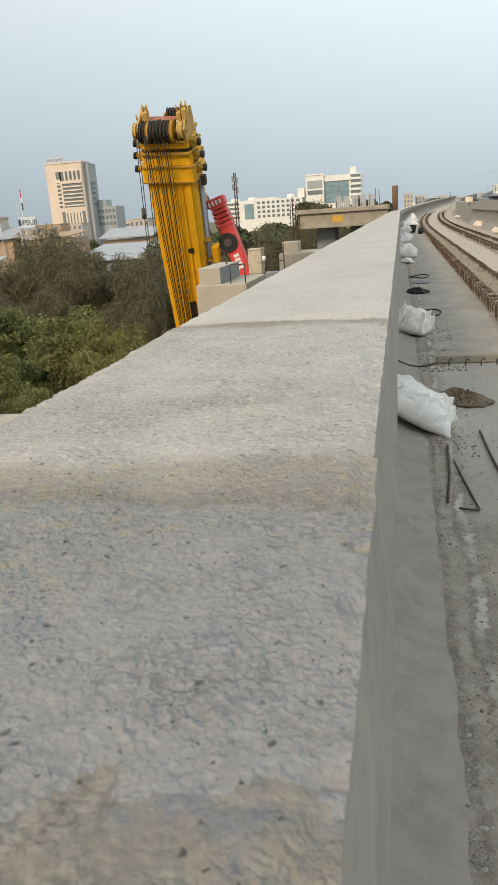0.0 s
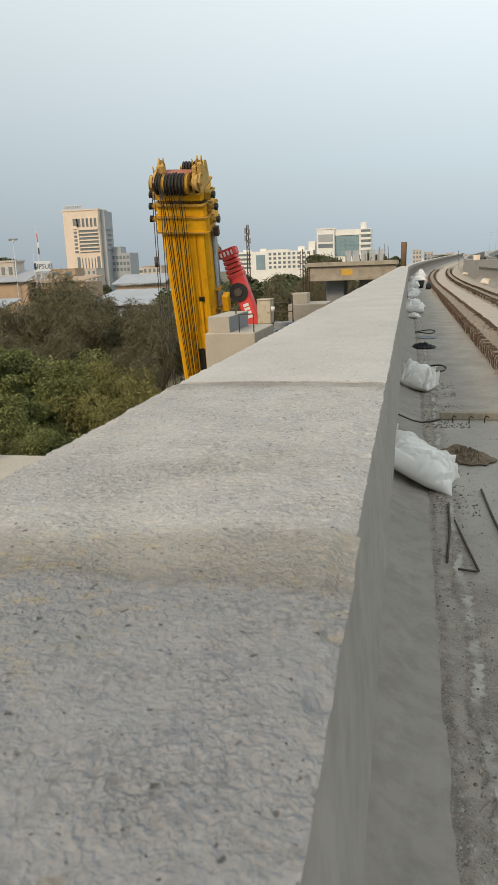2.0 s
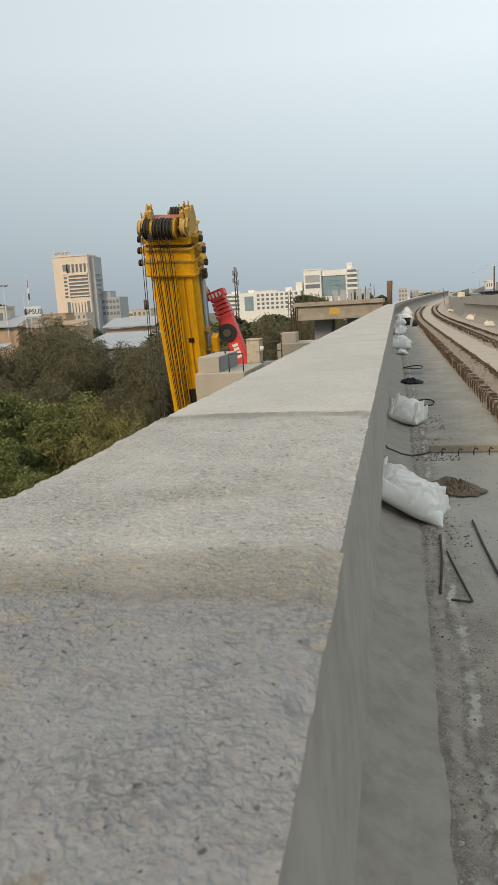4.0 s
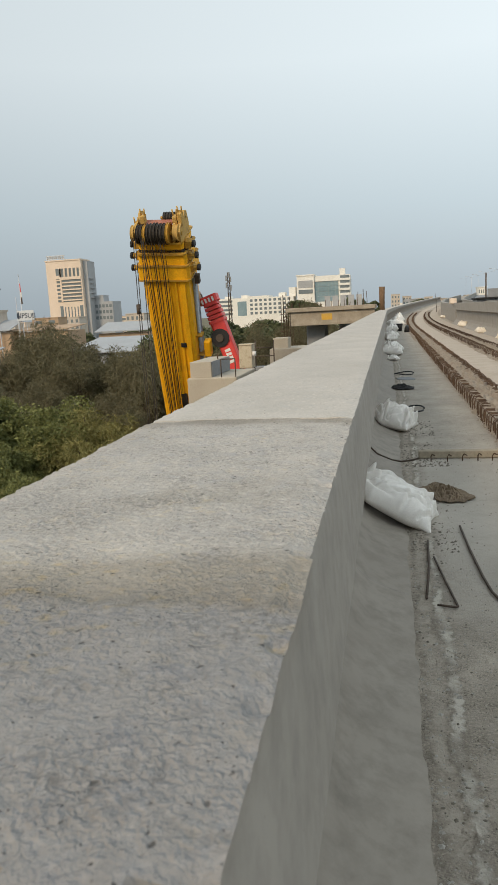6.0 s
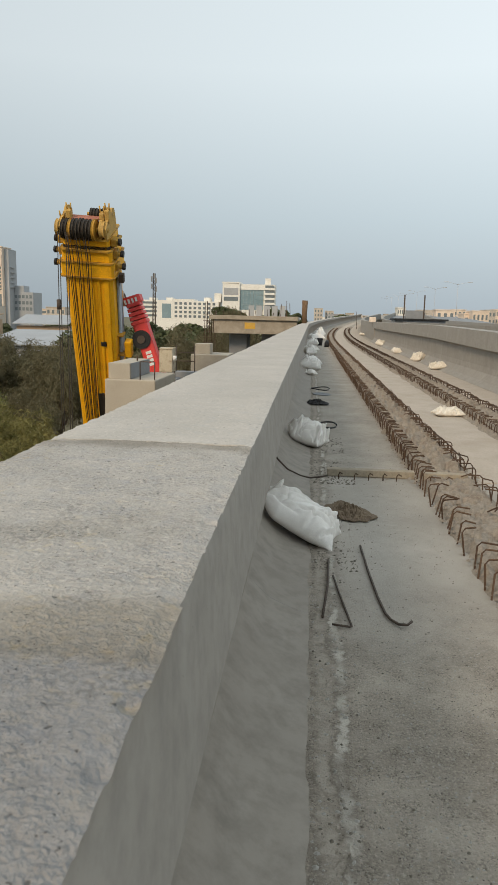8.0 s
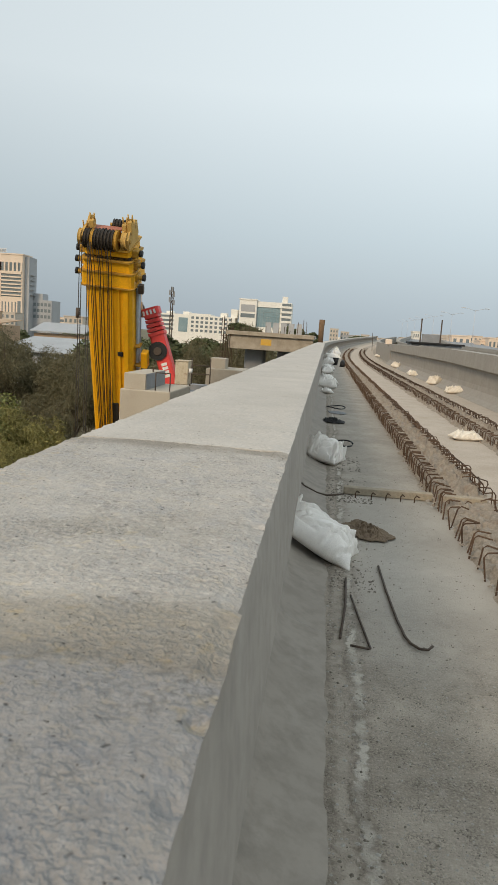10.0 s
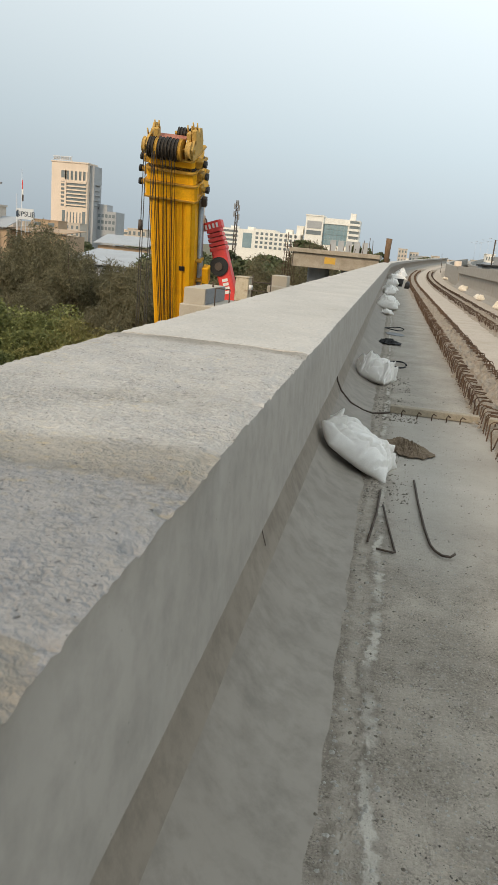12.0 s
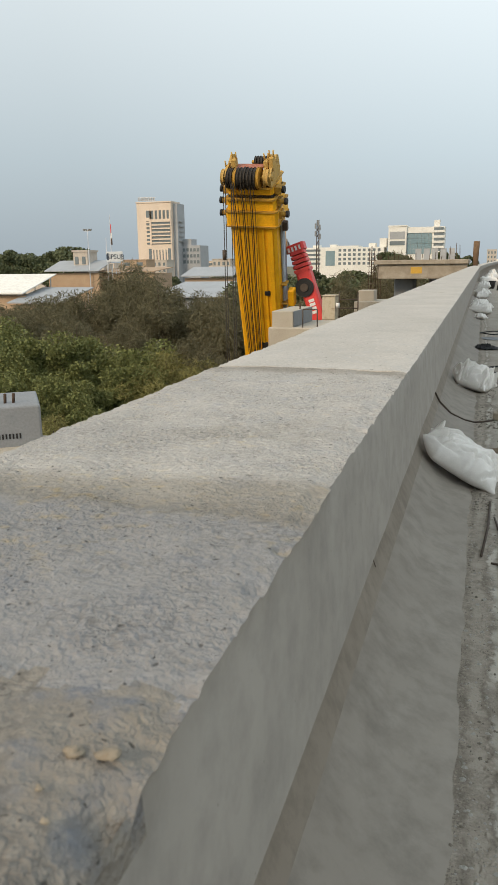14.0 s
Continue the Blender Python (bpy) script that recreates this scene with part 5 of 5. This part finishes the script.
def glass_block():
    b = empty("glass_office_block", pose(-46.3, 380, GROUND), "white framed office block with blue-green curtain glass", "building")
    z = lambda v: v - GROUND
    part("wall", boxed(0, 9.0, 0, 15, 0, z(18.7)), M_BWHITE, b)
    part("wall", boxed(9.05, 27.2, 1.5, 16, 0, z(18.2)), M_BWHITE, b)
    part("window", boxed(0.8, 8.2, -0.15, 0.1, z(12.6), z(16.2)), M_GREYWALL, b)
    part("window", boxed(0.8, 8.2, -0.15, 0.1, z(9.6), z(11.6)), M_GLASS, b)
    for i in range(7):
        for j in range(4):
            part("pane", boxed(9.3 + 1.72 * i, 10.95 + 1.72 * i, 1.3, 1.6, z(5.2 + 2.55 * j), z(7.65 + 2.55 * j)), M_CURTAIN, b)
    part("fascia", boxed(9.0, 22.6, 0.9, 1.6, z(15.4), z(18.2)), M_BWHITE, b)
    part("stair_wing", boxed(21.6, 24.5, 0.6, 2, 0, z(18.4)), M_BWHITE, b)
    for j in range(5):
        part("balcony", boxed(21.5, 27.4, 0.2, 1.6, z(5.4 + 2.5 * j), z(6.5 + 2.5 * j)), M_BWHITE, b)
        part("window", boxed(22.2, 26.9, 0.5, 0.7, z(6.5 + 2.5 * j), z(7.8 + 2.5 * j)), M_GLASS, b)
    part("stair_tower", boxed(22.0, 24.8, 2, 6, z(18), z(21.4)), M_BWHITE, b)
    part("roof_slab", boxed(-0.3, 9.2, -0.3, 15, z(18.6), z(19.2)), M_BWHITE, b)


glass_block()


def house(name, x, y, w, d, top, wall, label, floors=2, bays=4, roof=None):
    b = empty(name, pose(x, y, GROUND), label, "building", "distant houses")
    hh = top - GROUND
    part("wall", boxed(0, w, 0, d, 0, hh), wall, b)
    part("roof_slab", boxed(-0.2, w + 0.2, -0.2, d + 0.2, hh, hh + 0.35), roof or wall, b)
    for j in range(floors):
        for i in range(bays):
            part("window", boxed(w * (i + 0.25) / bays, w * (i + 0.72) / bays, -0.08, 0.1, hh - 2.9 * j - 2.4, hh - 2.9 * j - 0.9), M_GLASS, b)
    return b


rnd = random.Random(15)
walls = (M_FAR, M_BWHITE, M_GREYWALL, M_FAR, M_BRICKWALL, M_CREAM)
for i in range(48):
    yy2 = rnd.uniform(380, 700)
    house("house", yy2 * (0.012 + 0.0075 * i + rnd.uniform(-0.004, 0.004)), yy2, rnd.uniform(5, 14), 9, 1.5 + yy2 * rnd.uniform(0.001, 0.008), rnd.choice(walls), "pale distant city house with dark windows", 2, rnd.randint(2, 5))
for i in range(14):
    yy2 = rnd.uniform(280, 420)
    house("house", yy2 * (-0.74 + 0.028 * i + rnd.uniform(-0.01, 0.01)), yy2, rnd.uniform(7, 13), 9, rnd.uniform(0.5, 3.6), rnd.choice((M_FAR, M_BRICKWALL, M_FAR, M_CREAM)), "tan distant city house with dark windows", 2, rnd.randint(2, 5))
for i in range(5):
    house("house", 2 + 8 * i, 520 + 12 * i, 6, 9, (8.5, 7.0, 5.0, 6.0, 4.5)[i], M_FAR, "pale distant apartment block", 4, 3)


for i in range(30):
    yy2 = rnd.uniform(210, 380)
    tall = 1.5 + yy2 * rnd.uniform(0.006, 0.019)
    house("house", yy2 * (0.12 + 0.0125 * i + rnd.uniform(-0.006, 0.006)), yy2, rnd.uniform(2.5, 7), 9, tall, rnd.choice((M_FAR, M_BWHITE, M_CREAM, M_GREYWALL, M_FAR)), "cream city house rising behind the viaduct", 3, rnd.randint(2, 4))


def shed(x, y, w, d, z_low, z_high, wall, roof_mat, label):
    """A low building under a tilted sheet roof on props."""
    b = empty("shed", pose(x, y, GROUND), label, "shed", "low sheds")
    lo, hi = z_low - GROUND, z_high - GROUND
    part("wall", boxed(0, w, 0.6, d, 0, lo - 0.3), wall, b)
    bm = bmesh.new()
    c = [(-0.4, -0.4, lo), (w + 0.4, -0.4, lo), (w + 0.4, d, hi), (-0.4, d, hi)]
    lov = [bm.verts.new(q) for q in c]
    hiv = [bm.verts.new((q[0], q[1], q[2] + 0.15)) for q in c]
    for i in range(4):
        bm.faces.new((lov[i], lov[(i + 1) % 4], hiv[(i + 1) % 4], hiv[i]))
    bm.faces.new(lov[::-1]), bm.faces.new(hiv)
    part("roof", bm, roof_mat, b)
    for i in range(4):
        part("prop", tubed([(w * (i + 0.1) / 3.3, d - 0.3, lo - 0.35), (w * (i + 0.1) / 3.3, d - 0.3, hi)], 0.09, 5), M_GALV, b)
        part("roof_seam", boxed(w * (i + 0.4) / 4 - 0.05, w * (i + 0.4) / 4 + 0.05, -0.4, 0.0, lo + 0.1, lo + 0.22), roof_mat, b)
    return b


shed(-83.5, 130, 11.5, 6, 0.4, 2.4, M_BRICKWALL, M_ROOF, "tan walled shed under a tilted grey sheet roof")
shed(-73.0, 132, 12, 9, 0.2, 0.9, M_BRICKWALL, M_BRICKWALL, "low tan walled building with a flat roof")
shed(-46.5, 100, 11, 14, -3.2, -1.4, M_GREYWALL, M_ROOF, "low grey shed with a wide sheet roof")
shed(-50.5, 122, 9, 6, -0.6, 0.9, M_BRICKWALL, M_ROOF, "tan walled shed under a tilted grey sheet roof")
shed(-64, 90, 8, 9, -3.6, -1.8, M_BRICKWALL, M_ROOF, "low tan building with a grey sheet roof")
shed(-73, 92, 9.5, 9, -2.4, 0.2, M_BRICKWALL, M_BWHITE, "low building with a pale vaulted roof")
house("house", -79, 133, 3.2, 4, 4.2, M_FAR, "small tan roof house with dark windows", 1, 2)

sign = empty("rooftop_sign", pose(-69.9, 130, 0.2), "pale rooftop sign board with dark letters on a frame", "sign")
part("board", boxed(0, 3.5, 0, 0.15, 2.0, 3.9, 0.02), M_SIGN, sign)
for sx in (0.2, 1.8, 3.3):
    part("strut", tubed([(sx, 0.3, -0.4), (sx, 0.2, 3.8)], 0.06, 5), M_GALV, sign)
    part("brace", tubed([(sx, 1.6, -0.4), (sx, 0.2, 3.2)], 0.05, 5), M_GALV, sign)
cu = bpy.data.curves.new("lettering", "FONT")
cu.body, cu.size, cu.extrude, cu.align_x = "NPSUB", 1.3, 0.02, "CENTER"
tx = new("lettering", cu)
tx.parent = sign
tx.matrix_basis = pose(1.9, -0.03, 2.5, 90)
cu.materials.append(M_SIGNINK)
part("emblem", boxed(0.15, 0.5, -0.03, 0.0, 2.3, 3.6), M_SIGNINK, sign)

flag = empty("flagpole", pose(-69.3, 131, 0), "tall flagpole with a red, white and dark flag hanging limp", "flagpole")
part("pole", tubed([(0, 0, -11), (0, 0, 11.0)], 0.11, 6, 0.06), M_GALV, flag)
part("cloth", boxed(0.05, 0.22, -0.04, 0.04, 7.6, 9.2, 0.03), M_RED, flag, "dark red flag cloth")
part("cloth", boxed(0.06, 0.32, -0.045, 0.035, 6.6, 7.6, 0.03), M_WHITE, flag, "white flag cloth")
part("cloth", boxed(0.06, 0.36, -0.045, 0.035, 5.4, 6.6, 0.03), M_DARKSTEEL, flag, "dark flag cloth")
tagged(part("thin_pole", tubed([(-70.3, 131, GROUND), (-70.3, 131, 6.7)], 0.07, 6), M_GALV), "thin grey pole beside the sign", "pole")


def high_mast():
    b = empty("floodlight_mast", pose(-73.7, 130, GROUND), "high floodlight mast with a ring of lamps", "mast")
    part("pole", tubed([(0, 0, 0), (0, 0, 8.3 - GROUND)], 0.14, 6, 0.08), M_GALV, b)
    part("cross_arm", boxed(-0.8, 0.8, -0.06, 0.06, 8.0 - GROUND, 8.15 - GROUND), M_GALV, b)
    for i in (-0.75, -0.35, 0.35, 0.75):
        part("lamp", boxed(i - 0.16, i + 0.16, -0.2, 0.2, 8.15 - GROUND, 8.45 - GROUND, 0.03), M_GREYBLOCK, b)


high_mast()


def lattice_mast(x, y, top):
    b = empty("lattice_mast", pose(x, y, GROUND), "dark lattice telecom mast with antennas", "mast")
    hh = top - GROUND
    for sx in (-0.4, 0.4):
        for sy in (-0.4, 0.4):
            part("leg", tubed([(sx, sy, 0), (sx * 0.5, sy * 0.5, hh)], 0.07, 5), M_DARKSTEEL, b)
    n = 16
    for i in range(n):
        z0, z1 = hh * i / n, hh * (i + 1) / n
        k0, k1 = 0.4 - 0.2 * i / n, 0.4 - 0.2 * (i + 1) / n
        part("lattice_brace", tubed([(-k0, -k0, z0), (k1, -k1, z1)], 0.04, 4), M_DARKSTEEL, b)
        part("lattice_brace", tubed([(k0, -k0, z0), (-k1, -k1, z1)], 0.04, 4), M_DARKSTEEL, b)
    for i, (dx, zz) in enumerate(((-0.5, 1.0), (0.5, 1.3), (-0.5, 2.6), (0.55, 3.2), (0.1, 0.3))):
        part("antenna", boxed(dx - 0.16, dx + 0.16, -0.4, -0.2, hh - zz - 0.9, hh - zz + 0.3, 0.02), M_GREYBLOCK, b)


lattice_mast(-35.4, 164, 10.7)

# ---- beyond the far parapet ----
nb = empty("neighbour_viaduct", pose(0, 0, 0), "parallel concrete viaduct beside the deck", "viaduct", kind="structure")
part("deck_slab", sweep([(7.6, -0.5), (7.6, 0.4), (17, 0.4), (17, -0.5)], steps(-5, 260, 4)), M_GREYBLOCK, nb)
part("edge_wall", sweep([(7.6, 0.4), (7.6, 1.42), (7.9, 1.42), (7.9, 0.4)], steps(-5, 260, 4)), M_FACE, nb)
part("edge_wall", sweep([(16.7, 0.4), (16.7, 1.42), (17, 1.42), (17, 0.4)], steps(-5, 260, 4)), M_FACE, nb)
for py in (10, 45, 80, 115, 150, 190):
    part("pier_shaft", boxed(11 + bend(py), 13.5 + bend(py), py - 1.2, py + 1.2, GROUND, -0.5 + climb(py), 0.2), M_BLOCK, nb)
scaff = empty("formwork_stack", pose(8.2, 64, 0.4 + climb(64)), "dark formwork panels between two upright steel poles", "formwork")
part("platform", boxed(-0.9, 3.4, 0, 3, 0, 1.15, 0.05), M_GREYBLOCK, scaff)
part("deck_board", boxed(-1.0, 3.6, -0.3, 3.2, 1.15, 1.3, 0.03), M_BLACK, scaff)
part("panel", boxed(0.05, 1.55, 0.5, 0.7, 1.3, 2.0, 0.02), M_GREYBLOCK, scaff)
for px in (-0.1, 1.6):
    part("pole", tubed([(px, 0.5, 0), (px, 0.5, 3.3)], 0.06, 6), M_DARKSTEEL, scaff)
tagged(part("leaning_pole", tubed([(6.3, 100, 0.2), (6.25, 100, 1.9), (6.12, 100, 2.7)], 0.03, 6), M_DARKSTEEL), "dark pole leaning up from the deck", "pole")
tagged(part("parapet_stub", boxed(4.55, 5.0, 56, 57, 1.37, 1.75, 0.03), M_CREAM), "cream concrete stub on the far parapet", "concrete stub")


def street_lamp(x, y, h):
    b = empty("street_lamp", pose(x, y, 0.39 + climb(y)), "tall double-armed grey street lamp", "street lamp", "street lamps")
    part("pole", tubed([(0, 0, 0), (0, 0, h)], 0.045, 8, 0.03), M_GALV, b)
    for s in (-1, 1):
        arm = part("arm", tubed([(0, 0, h - 0.1), (s * 0.9, 0, h + 0.15), (s * 1.7, 0, h + 0.3)], 0.035, 6, 0.018), M_GALV, b)
        part("lamp_head", boxed(min(s * 1.5, s * 2.2), max(s * 1.5, s * 2.2), -0.15, 0.15, h + 0.24, h + 0.36, 0.03), M_GALV, arm)
    return b


first = street_lamp(23.2, 120, 6.6)
for lx, ly in ((24.6, 150), (25.7, 183), (27.2, 216), (29, 250), (31, 290), (33, 330)):
    copy_thing(first, pose(lx, ly, 0.39 + climb(ly)))
road = part("far_road", sweep([(18, -0.2), (18, 0.39), (30, 0.39), (30, -0.2)], steps(60, 340, 6)), M_GREYBLOCK)
tagged(road, "elevated road carrying the street lamps", "road", kind="structure")
